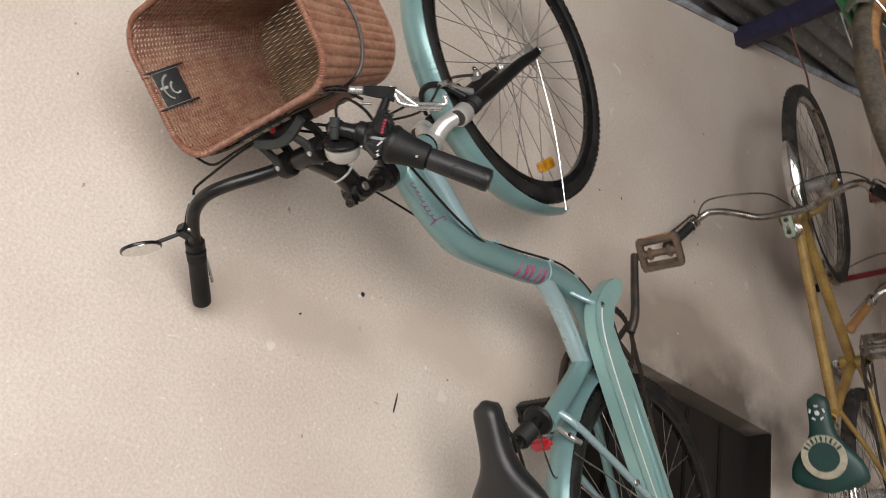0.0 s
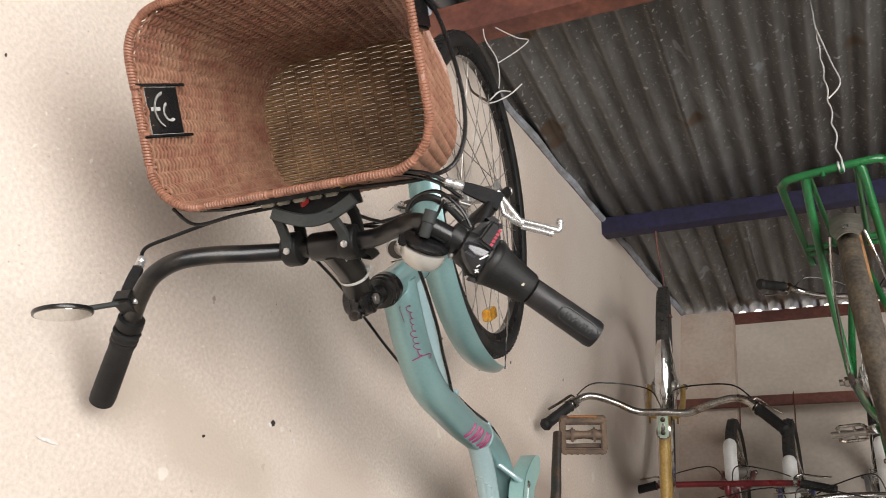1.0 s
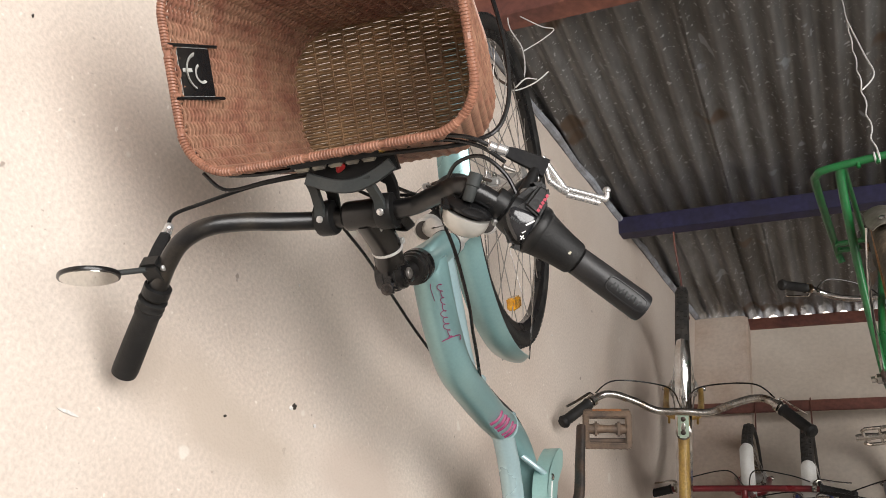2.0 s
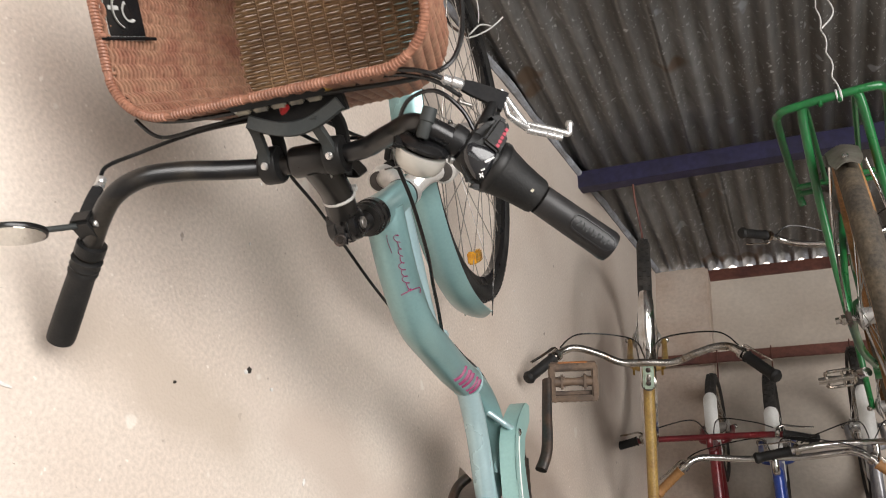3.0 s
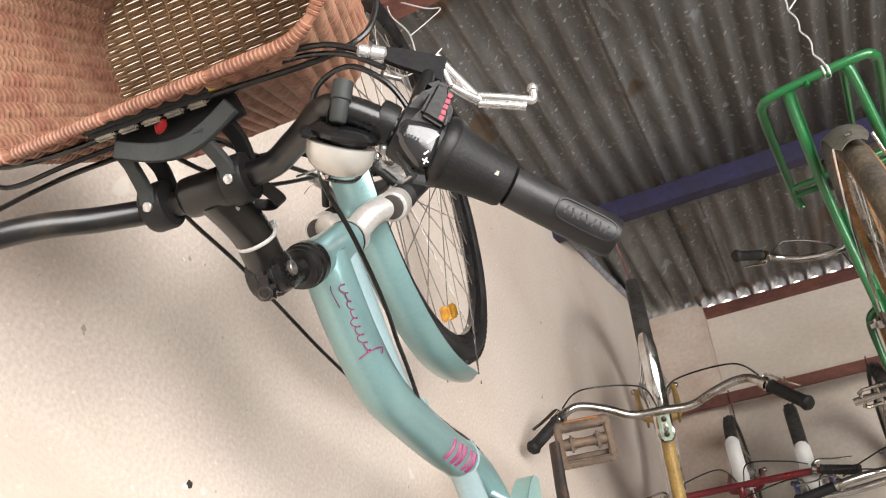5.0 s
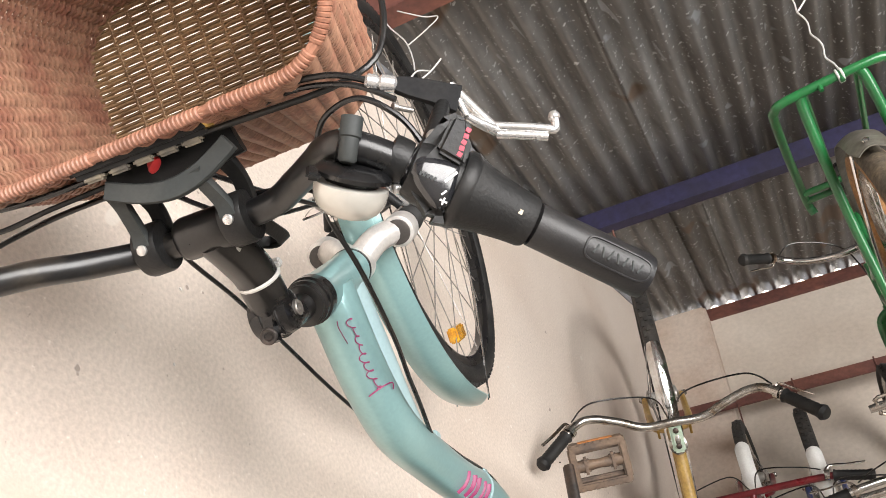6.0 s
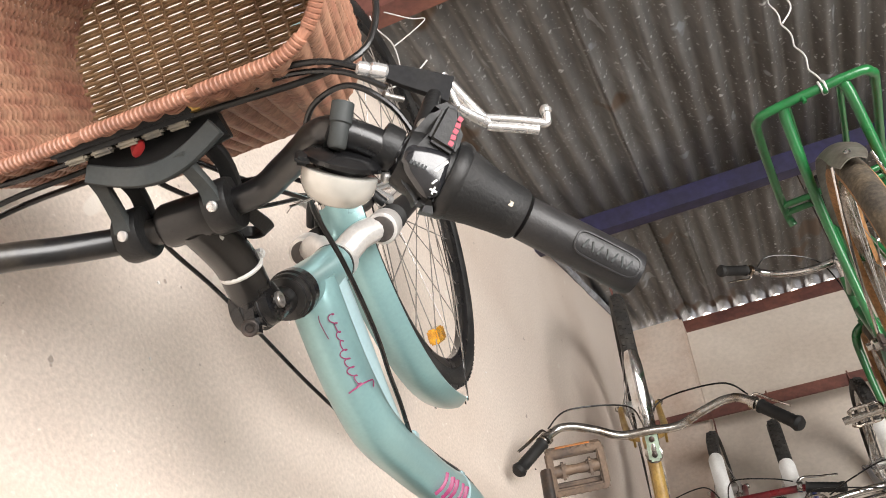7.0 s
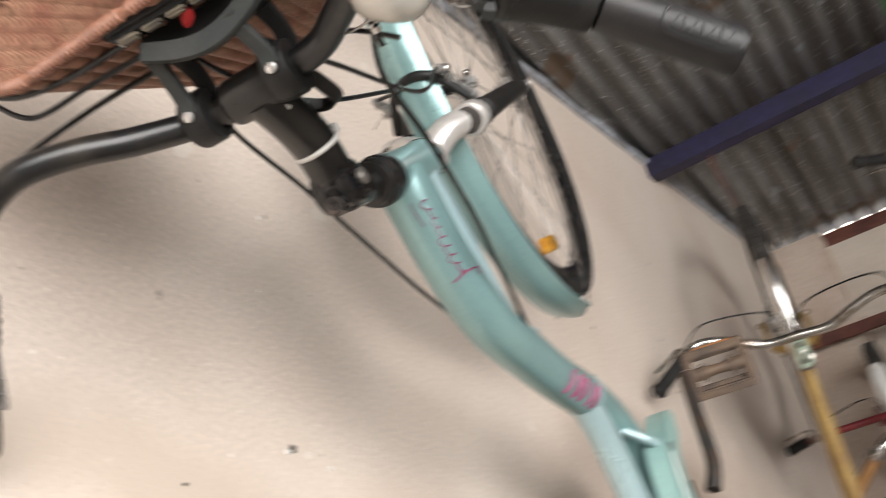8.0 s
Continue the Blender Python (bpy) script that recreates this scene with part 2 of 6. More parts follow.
def empty(name, m, label, category, group=""):
    ob = new(name)
    ob.empty_display_size = 0.1
    ob.matrix_basis = m
    return tagged(ob, label, category, group)


def spline(pts, step=6):
    """A smooth line through the points."""
    P = [Vector(p) for p in pts]
    if len(P) < 3:
        return P
    out = []
    for i in range(len(P) - 1):
        p0, p1, p2, p3 = P[max(i - 1, 0)], P[i], P[i + 1], P[min(i + 2, len(P) - 1)]
        for k in range(step):
            t = k / step
            out.append(0.5 * ((2 * p1) + (p2 - p0) * t + (2 * p0 - 5 * p1 + 4 * p2 - p3) * t * t + (3 * p1 - p0 - 3 * p2 + p3) * t ** 3))
    out.append(P[-1])
    return out


def sweep(bm, line, radius, seg=12, closed=False, caps=True, flat=1.0):
    """A tube along a line of points; radius is a number or one for each end or point."""
    n = len(line)
    if isinstance(radius, (int, float)):
        rad = [radius] * n
    elif len(radius) == n:
        rad = list(radius)
    else:
        rad = [radius[0] + (radius[-1] - radius[0]) * i / (n - 1) for i in range(n)]
    rings, up = [], None
    for i, p in enumerate(line):
        if closed:
            d = line[(i + 1) % n] - line[i - 1]
        else:
            d = line[min(i + 1, n - 1)] - line[max(i - 1, 0)]
        d = d.normalized()
        if up is None:
            up = d.orthogonal().normalized()
        up = (up - d * up.dot(d)).normalized()
        side = d.cross(up)
        rings.append([bm.verts.new(p + rad[i] * (math.cos(2 * math.pi * k / seg) * up * flat + math.sin(2 * math.pi * k / seg) * side)) for k in range(seg)])
    pairs = list(zip(rings, rings[1:])) + ([(rings[-1], rings[0])] if closed else [])
    for a, b in pairs:
        for k in range(seg):
            bm.faces.new((a[k], a[(k + 1) % seg], b[(k + 1) % seg], b[k]))
    if caps and not closed:
        bm.faces.new(rings[0][::-1])
        bm.faces.new(rings[-1])
    return bm


def tube(pts, radius, seg=12, step=6, flat=1.0):
    return sweep(bmesh.new(), spline(pts, step), radius, seg, flat=flat)


def turned(profile, m=Matrix(), seg=32, bm=None):
    """A turned body: profile of (radius, height) about the local Z axis, moved by m."""
    bm = bm or bmesh.new()
    rings = []
    for r, z in profile:
        rings.append([bm.verts.new(m @ Vector((max(r, 1e-5) * math.cos(2 * math.pi * k / seg), max(r, 1e-5) * math.sin(2 * math.pi * k / seg), z))) for k in range(seg)])
    for a, b in zip(rings, rings[1:]):
        for k in range(seg):
            bm.faces.new((a[k], a[(k + 1) % seg], b[(k + 1) % seg], b[k]))
    bm.faces.new(rings[0][::-1])
    bm.faces.new(rings[-1])
    return bm


def along(a, b):
    """A frame at a whose Z points to b."""
    a, b = Vector(a), Vector(b)
    return Matrix.Translation(a) @ (b - a).to_track_quat("Z", "Y").to_matrix().to_4x4()


def block(size, m=Matrix(), bevel=0.002, bm=None, taper=1.0):
    """A bevelled block about its own middle."""
    b2 = bmesh.new()
    bmesh.ops.create_cube(b2, size=1)
    for v in b2.verts:
        k = taper if v.co.z > 0 else 1
        v.co = Vector((v.co.x * size[0] * k, v.co.y * size[1] * k, v.co.z * size[2]))
    if bevel:
        bmesh.ops.bevel(b2, geom=b2.edges[:], offset=min(bevel, min(size) * 0.45), segments=2, affect='EDGES')
    b2.transform(m)
    if bm is None:
        return b2
    me = bpy.data.meshes.new("joined")
    b2.to_mesh(me)
    b2.free()
    bm.from_mesh(me)
    bpy.data.meshes.remove(me)
    return bm


def slab(name, lo, hi, material, label, parent=None, bevel=0.004, kind="structure", category=""):
    mid = [(a + b) / 2 for a, b in zip(lo, hi)]
    ob = part(name, block([b - a for a, b in zip(lo, hi)], Matrix.Translation(mid), bevel), material, parent, "", smooth=False)
    return tagged(ob, label, category or name.split("_")[0], kind=kind)


def plate(outline, thick, m=Matrix(), bm=None):
    """A flat piece: an outline in local XY, extruded both ways along Z."""
    bm = bm or bmesh.new()
    lo = [bm.verts.new(m @ Vector((x, y, -thick / 2))) for x, y in outline]
    hi = [bm.verts.new(m @ Vector((x, y, thick / 2))) for x, y in outline]
    n = len(outline)
    bm.faces.new(lo[::-1])
    bm.faces.new(hi)
    for k in range(n):
        bm.faces.new((lo[k], lo[(k + 1) % n], hi[(k + 1) % n], hi[k]))
    return bm


def frame_of(right, origin):
    """The frame of an upright plane: X across it, Y along it, Z up in it."""
    n = Vector(right).normalized()
    w = (Vector((0, 0, 1)) - n * n.z).normalized()
    v = w.cross(n)
    return Matrix.Translation(origin) @ Matrix((n, v, w)).transposed().to_4x4()


# ---- the shed ----
SKEW = 7.0
SLOPE = 0.306
ROOF0 = 3.335
Z0 = 0.25

def roof_z(x, y):
    return ROOF0 + SLOPE * (y * math.cos(radians(SKEW)) - x * math.sin(radians(SKEW)))


slab("floor", (-0.15, -2.4, Z0 - 0.2), (4.6, 3.72, Z0), SCREED, "unseen shed floor, made pale grey to bounce light upward")

# the long wall, with a dark doorway through it
DOOR_Y0, DOOR_Y1, DOOR_TOP = 1.47, 2.275, 2.432
def wall_piece(bm, y0, y1, z0, z1a, z1b):
    """An upright strip of the long wall whose top follows the roof."""
    vs = [bm.verts.new(p) for p in ((0, y0, z0), (0, y1, z0), (0, y1, z1b), (0, y0, z1a), (-0.15, y0, z0), (-0.15, y1, z0), (-0.15, y1, z1b), (-0.15, y0, z1a))]
    for q in ((0, 1, 2, 3), (7, 6, 5, 4), (0, 4, 5, 1), (1, 5, 6, 2), (2, 6, 7, 3), (3, 7, 4, 0)):
        bm.faces.new([vs[k] for k in q])


bm = bmesh.new()
top = lambda y: roof_z(0, y) - 0.012
wall_piece(bm, -2.4, DOOR_Y0, Z0, top(-2.4), top(DOOR_Y0))
wall_piece(bm, DOOR_Y0, DOOR_Y1, DOOR_TOP, top(DOOR_Y0), top(DOOR_Y1))
wall_piece(bm, DOOR_Y1, 3.25, Z0, top(DOOR_Y1), top(3.25))
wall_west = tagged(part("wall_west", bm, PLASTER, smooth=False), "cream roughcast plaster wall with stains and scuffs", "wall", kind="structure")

door = tagged(part("door_1", block((0.04, 0.80, DOOR_TOP - Z0), Matrix.Translation((-0.10, (DOOR_Y0 + DOOR_Y1) / 2, (DOOR_TOP + Z0) / 2)), 0.003), DOORSHADE, smooth=False),
              "near-black plank door, the doorway's deep shade put into its colour", "door", kind="structure")
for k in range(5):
    part("plank", block((0.012, 0.15, DOOR_TOP - Z0 - 0.02), Matrix.Translation((-0.074, DOOR_Y0 + 0.08 + 0.16 * k, (DOOR_TOP + Z0) / 2)), 0.004), DOORSHADE, door)

# dark strip added over the lit far reveal, standing in for shade
part("shade_lining", block((0.094, 0.014, DOOR_TOP - Z0), Matrix.Translation((-0.049, DOOR_Y1 - 0.007, (DOOR_TOP + Z0) / 2)), 0.002), DOORSHADE, door)

# corner pier and far wall
SK = Matrix.Rotation(radians(SKEW), 4, 'Z')
pier = tagged(part("wall_pier", block((0.28, 0.17, 4.235 - Z0), SK @ Matrix.Translation((0.458, 3.030, (4.235 + Z0) / 2)), 0.01), PLASTER_RED, smooth=False),
              "reddish plastered corner pier under the roof", "wall", kind="structure")
FAR_Y = 3.069
far_m = Matrix.Translation((0, FAR_Y, 0)) @ SK
wall_north = tagged(part("wall_north", block((4.9, 0.15, 4.228 - Z0), far_m @ Matrix.Translation((2.25, 0.075, (4.228 + Z0) / 2)), 0.004), PLASTER_FAR, smooth=False),
                    "beige plastered end wall below the eaves gap", "wall", kind="structure")
sill = tagged(part("trim_sill", block((4.6, 0.03, 0.060), far_m @ Matrix.Translation((2.46, 0.0, 4.250)), 0.003), RUSTDARK), "rust-red steel sill under the corrugated eaves", "beam", kind="structure")
# out-of-view east wall, added; its dark grey keeps the fill light low
slab("wall_east", (4.45, -2.4, Z0), (4.6, 3.72, 3.6), CONCRETE, "unseen side wall added in dark grey to cut bounced light")
slab("wall_south", (-0.15, -2.25, Z0), (0.35, -2.1, 2.5), PLASTER_FAR, "plain plastered front wall beside the wide opening")
slab("wall_south", (-0.15, -2.25, 2.5), (4.6, -2.1, 2.72), PLASTER_FAR, "plain plastered beam over the wide front opening")
ground = tagged(part("ground", block((400, 400, 0.1), Matrix.Translation((0, 0, Z0 - 0.26)), 0), CONCRETE, smooth=False), "pale bare ground outside the shed", "ground", kind="structure")

# corrugated roof: two rows of overlapping sheets
PITCH, WAVE = 0.076, 0.0135
def sheet(bm, x0, x1, y0, y1, lift):
    cols = int((x1 - x0) / PITCH * 10)
    rows = 10
    grid = []
    for j in range(rows + 1):
        y = y0 + (y1 - y0) * j / rows
        row = []
        for i in range(cols + 1):
            x = x0 + (x1 - x0) * i / cols
            z = ROOF0 + SLOPE * y + WAVE * (1 + math.sin(2 * math.pi * x / PITCH)) + lift + 0.002 * noise.noise((x * 2, y * 3, 0))
            row.append(bm.verts.new(SK @ Vector((x, y, z))))
        grid.append(row)
    for a, b in zip(grid, grid[1:]):
        for k in range(cols):
            bm.faces.new((a[k], a[k + 1], b[k + 1], b[k]))


bm = bmesh.new()
EDGE = FAR_Y * math.cos(radians(SKEW)) + 0.016
for k, x0 in enumerate((-0.993, -0.163, 0.667, 1.497, 2.327, 3.157, 3.987)):
    sheet(bm, x0, x0 + 0.91, -2.55, 2.16, 0.004 + 0.005 * (k % 2))
for k, x0 in enumerate((-0.36, 0.55, 0.75, 1.58, 2.41, 3.24, 4.07)):
    sheet(bm, x0, x0 + (0.30 if k == 1 else 0.99 if k == 0 else 0.91), 2.03, EDGE, 0.014 + 0.005 * (k % 2))
ceiling = part("ceiling", bm, ZINC)
tagged(ceiling, "dark grey corrugated metal roof speckled with paint", "roof", kind="structure")
thick = ceiling.modifiers.new("thickness", "SOLIDIFY")
thick.thickness, thick.offset = 0.0012, 1


def purlin(name, y, material, label, x0=-0.12, h=0.062, w=0.05):
    z = ROOF0 + SLOPE * y
    m = SK @ Matrix.Translation(((x0 + 4.6) / 2, y, z - h / 2 + 0.002)) @ Matrix.Rotation(math.atan(SLOPE), 4, 'X')
    bm = block((4.6 - x0, w, 0.004), m @ Matrix.Translation((0, 0, -h / 2)), 0.001)
    block((4.6 - x0, 0.004, h), m @ Matrix.Translation((0, -w / 2 + 0.002, 0)), 0.001, bm)
    block((4.6 - x0, w, 0.004), m @ Matrix.Translation((0, 0, h / 2)), 0.001, bm)
    return tagged(part(name, bm, material), label, "beam", kind="structure")


purlin("trim_purlin", 2.014, PURLE, "dark blue painted steel channel purlin under the roof", h=0.066)
purlin("trim_purlin", 0.80, RUSTRED, "rust-red steel channel purlin under the roof", h=0.10, w=0.06)
purlin("trim_purlin", -0.60, RUSTRED, "rust-red steel channel purlin under the roof", h=0.10, w=0.06)
# mortar along the roof edge
bm = bmesh.new()
line = [Vector((0.006 + 0.008 * noise.noise((0, y * 6, 1)), y, roof_z(0, y) + 0.0 + 0.008 * noise.noise((0, y * 9, 5)))) for y in [-2.3 + 0.06 * k for k in range(90)]]
sweep(bm, line, [0.014 + 0.007 * noise.noise((3, 0.7 * k, 2)) for k in range(len(line))], 8)
tagged(part("trim_mortar", bm, mat("mortar", (0.20, 0.20, 0.21), 0.8, col2=(0.34, 0.36, 0.40), scale=14, fine=70, bump=0.003)), "rough grey mortar line where wall meets roof", "trim", kind="structure")

# hanging rail in front of the far wall
rail_m = Matrix.Translation((0, 2.93, 3.690)) @ SK
tagged(part("rail", block((4.4, 0.012, 0.05), rail_m @ Matrix.Translation((2.19, 0, 0)), 0.002), RUSTDARK), "rust-red flat steel rail carrying hung bicycles, fixed to the walls", "rail", kind="structure")


# ---- bicycle parts, in the frame X right, Y forward, Z up ----
def wheel(parent, name, m, r, tyre_t, tyre_mat, rim_mat, spoke_mat, spokes=32, knobs=0, rim_label="", wall_mat=None, hub_r=0.018, hub_w=0.05, rim_w=0.012):
    """A spoked wheel about the local X axis: the rim carries tyre, hub and spokes."""
    turn = m @ Matrix.Rotation(math.pi / 2, 4, 'Y')
    rr = r - 2 * tyre_t
    prof = [(rr - 0.014, -rim_w * 0.55), (rr - 0.004, -rim_w), (rr + 0.004, -rim_w), (rr + 0.002, 0), (rr + 0.004, rim_w), (rr - 0.004, rim_w), (rr - 0.014, rim_w * 0.55), (rr - 0.014, -rim_w * 0.55)]
    bm = bmesh.new()
    seg = 72
    rings = [[bm.verts.new(turn @ Vector((p * math.cos(2 * math.pi * k / seg), p * math.sin(2 * math.pi * k / seg), z))) for k in range(seg)] for p, z in prof[:-1]]
    for i in range(len(rings)):
        a, b = rings[i], rings[(i + 1) % len(rings)]
        for k in range(seg):
            bm.faces.new((a[k], a[(k + 1) % seg], b[(k + 1) % seg], b[k]))
    rim = part(name, bm, rim_mat, parent, rim_label)
    bm = bmesh.new()
    line = [turn @ Vector(((r - tyre_t) * math.cos(2 * math.pi * k / 96), (r - tyre_t) * math.sin(2 * math.pi * k / 96), 0)) for k in range(96)]
    sweep(bm, line, tyre_t, 14, closed=True)
    if wall_mat:
        for f in bm.faces:
            c = turn.inverted() @ f.calc_center_median()
            if abs(c.z) > tyre_t * 0.55 and math.hypot(c.x, c.y) < r - tyre_t * 0.62:
                f.material_index = 1
    for k in range(knobs):
        a = 2 * math.pi * k / knobs
        for s in ((-0.6, 0), (0.0, 0.5), (0.6, 0)):
            aa = a + s[1] * 2 * math.pi / knobs
            rad = r - tyre_t + tyre_t * math.cos(s[0] * 0.9)
            mm = turn @ Matrix.Rotation(aa, 4, 'Z') @ Matrix.Translation((rad, 0, tyre_t * math.sin(s[0] * 0.9)))
            block((0.004, math.pi * r / knobs * 1.1, tyre_t * 0.42), mm, 0, bm)
    part("tyre", bm, [tyre_mat, wall_mat] if wall_mat else tyre_mat, rim)
    bm = turned([(0.006, -hub_w - 0.02), (0.006, -hub_w), (hub_r * 1.5, -hub_w + 0.008), (hub_r * 1.5, -hub_w + 0.013), (hub_r, -hub_w + 0.02), (hub_r, hub_w - 0.02), (hub_r * 1.5, hub_w - 0.013), (hub_r * 1.5, hub_w - 0.008), (0.006, hub_w), (0.006, hub_w + 0.02)], turn, 20)
    part("hub", bm, ALU, rim)
    for k in range(spokes):
        side = 1 if k % 2 else -1
        a1 = 2 * math.pi * k / spokes
        a0 = a1 + (1.15 if (k // 2) % 2 else -1.15)
        p0 = turn @ Vector((hub_r * 1.4 * math.cos(a0), hub_r * 1.4 * math.sin(a0), side * (hub_w - 0.012)))
        p1 = turn @ Vector(((rr - 0.01) * math.cos(a1), (rr - 0.01) * math.sin(a1), 0))
        part("spoke", sweep(bmesh.new(), [p0, p1], 0.0011, 5), spoke_mat, rim)
    return rim


def mudguard(name, c, radius, width, a0, a1, material, parent, label="", n0=0.0):
    """A curved guard round the wheel centre c=(y, z); angles in degrees in the wheel's plane."""
    bm = bmesh.new()
    rows, seg = 40, 8
    grid = []
    for i in range(rows + 1):
        a = radians(a0 + (a1 - a0) * i / rows)
        ta = min(1.0, (i + 1.5) / 4, (rows + 1.5 - i) / 4)
        row = []
        for lay in (0, -0.0022):
            for k in range(seg + 1):
                u = (k / seg - 0.5) * 2
                rr = radius + lay + 0.016 * math.cos(u * 1.25) - 0.014
                row.append(bm.verts.new((n0 + u * width / 2 * ta ** 0.4, c[0] + rr * math.cos(a), c[1] + rr * math.sin(a))))
        grid.append(row)
    for a, b in zip(grid, grid[1:]):
        for k in range(seg):
            bm.faces.new((a[k], a[k + 1], b[k + 1], b[k]))
            o = seg + 1
            bm.faces.new((a[o + k + 1], a[o + k], b[o + k], b[o + k + 1]))
        for k in (0, seg):
            bm.faces.new((a[k], b[k], b[k + seg + 1], a[k + seg + 1]))
    for g in (grid[0], grid[-1]):
        for k in range(seg):
            bm.faces.new((g[k], g[k + 1], g[k + seg + 2], g[k + seg + 1]))
    return part(name, bm, material, parent, label)


def saddle_mesh(c, nose, up, length, width, thick=0.045):
    """A padded saddle: centre of its top, way to its nose, way up."""
    nose, up = Vector(nose).normalized(), Vector(up).normalized()
    up = (up - nose * up.dot(nose)).normalized()
    side = nose.cross(up)
    bm = bmesh.new()
    rows, seg = 22, 18
    rings = []
    for i in range(rows + 1):
        t = i / rows
        y = (t - 0.5) * length
        w = width * (0.5 - 0.36 / (1 + math.exp(-(t - 0.42) * 13)))
        w *= math.sqrt(max(0.02, 1 - max(0, (t - 0.9) / 0.1) ** 2)) * math.sqrt(max(0.03, 1 - max(0, (0.14 - t) / 0.14) ** 2))
        h = thick * (1.1 - 0.35 * t) * math.sqrt(max(0.05, 1 - max(0, (t - 0.92) / 0.08) ** 2))
        row = []
        for k in range(seg):
            a = 2 * math.pi * k / seg
            cx, sx = math.cos(a), math.sin(a)
            x = w * math.copysign(abs(cx) ** 0.75, cx)
            z = (0.012 * (1 - t) + (h * 0.42 * sx if sx > 0 else h * 0.9 * sx)) - 0.02 * (0.5 - t) ** 2
            row.append(bm.verts.new(Vector(c) + nose * y + side * x + up * z))
        rings.append(row)
    for a, b in zip(rings, rings[1:]):
        for k in range(seg):
            bm.faces.new((a[k], a[(k + 1) % seg], b[(k + 1) % seg], b[k]))
    bm.faces.new(rings[0][::-1])
    bm.faces.new(rings[-1])
    return bm


def pedal(parent, c, axis, up, size, body, reflector=None, name="pedal", label="", cage=False):
    """A pedal about c whose spindle runs along axis."""
    axis, up = Vector(axis).normalized(), Vector(up).normalized()
    up = (up - axis * up.dot(axis)).normalized()
    m = Matrix.Translation(c) @ Matrix((axis, up.cross(axis), up)).transposed().to_4x4()
    L, Wd, H = size
    bm = turned([(0.009, -L * 0.62), (0.011, -L * 0.3), (0.008, 0), (0.011, L * 0.3), (0.011, L * 0.42)], m @ Matrix.Rotation(math.pi / 2, 4, 'Y'), 14)
    if cage:
        for s in (-1, 1):
            sweep(bm, [m @ Vector(p) for p in ((-L * .42, s * Wd * .36, 0), (-L * .3, s * Wd * .5, 0), (L * .3, s * Wd * .5, 0), (L * .45, s * Wd * .3, 0), (L * .45, 0, 0))], 0.0045, 6)
        for x in (-0.38, 0.1, 0.4):
            sweep(bm, [m @ Vector((L * x, -Wd * .46, 0)), m @ Vector((L * x, Wd * .46, 0))], 0.004, 6)
    else:
        for s in (-1, 1):
            block((L, 0.014, H), m @ Matrix.Translation((0, s * Wd * 0.46, 0)), 0.003, bm)
            for k in range(7):
                block((L * 0.07, 0.008, H * 1.08), m @ Matrix.Translation((L * (k - 3) / 7.5, s * Wd * 0.5, 0)), 0.001, bm)
        for s in (-1, 1):
            block((0.014, Wd * 0.9, H * 0.95), m @ Matrix.Translation((s * L * 0.45, 0, 0)), 0.003, bm)
        for s in (-0.24, 0.24):
            block((L * 0.13, Wd * 0.40, H * 0.85), m @ Matrix.Translation((L * s, 0, 0)), 0.004, bm)
        for s in (-1, 1):
            block((L * 0.86, 0.008, H * 0.45), m @ Matrix.Translation((0, s * Wd * 0.34, -H * 0.2)), 0.002, bm)
    ob = part(name, bm, body, parent, label)
    if reflector:
        part("reflector", block((L * 0.62, 0.006, H * 0.6), m @ Matrix.Translation((0, Wd * 0.53, 0)), 0.001), reflector, ob, "orange pedal reflector")
    return ob


def chainring(parent, c, r, n0, material):
    """A toothed ring with spider arms, in the plane X = n0."""
    m = Matrix.Translation((n0, *c)) @ Matrix.Rotation(math.pi / 2, 4, 'Y')
    bm = bmesh.new()
    teeth = 38
    outer, inner = [], []
    for k in range(teeth * 2):
        a = math.pi * k / teeth
        rr = r + (0.004 if k % 2 else -0.003)
        outer.append((rr * math.cos(a), rr * math.sin(a)))
        inner.append(((r - 0.016) * math.cos(a), (r - 0.016) * math.sin(a)))
    for z in (-0.0015, 0.0015):
        o = [bm.verts.new(m @ Vector((x, y, z))) for x, y in outer]
        i = [bm.verts.new(m @ Vector((x, y, z))) for x, y in inner]
        for k in range(teeth * 2):
            bm.faces.new((o[k], o[(k + 1) % (teeth * 2)], i[(k + 1) % (teeth * 2)], i[k]))
        if z > 0:
            for k in range(teeth * 2):
                j = (k + 1) % (teeth * 2)
                bm.faces.new((po[k], po[j], o[j], o[k]))
                bm.faces.new((pi_[k], pi_[j], i[j], i[k]))
        po, pi_ = o, i
    for k in range(5):
        a = 2 * math.pi * k / 5
        block((r, 0.016, 0.005), m @ Matrix.Rotation(a, 4, 'Z') @ Matrix.Translation((r * 0.48, 0, 0)), 0.001, bm)
    return part("chainring", bm, material, parent)


def chain(parent, line, material=None):
    """A roller chain along a line, link by link, in one mesh."""
    bm = bmesh.new()
    pts = spline(line, 12)
    dist, out = 0, [pts[0]]
    for a, b in zip(pts, pts[1:]):
        dist += (b - a).length
        while dist > 0.0127:
            dist -= 0.0127
            out.append(b.copy())
    for k, (a, b) in enumerate(zip(out, out[1:])):
        d = (b - a)
        if d.length < 1e-5:
            continue
        mm = Matrix.Translation((a + b) / 2) @ d.to_track_quat("Y", "X").to_matrix().to_4x4()
        w = 0.0035 if k % 2 else 0.0022
        for s in (-1, 1):
            block((0.0012, d.length * 1.25, 0.008), mm @ Matrix.Translation((s * w, 0, 0)), 0, bm)
        sweep(bm, [a + Vector((-0.003, 0, 0)), a + Vector((0.003, 0, 0))], 0.0035, 6)
    return part("chain", bm, material or DARKSTEEL, parent)


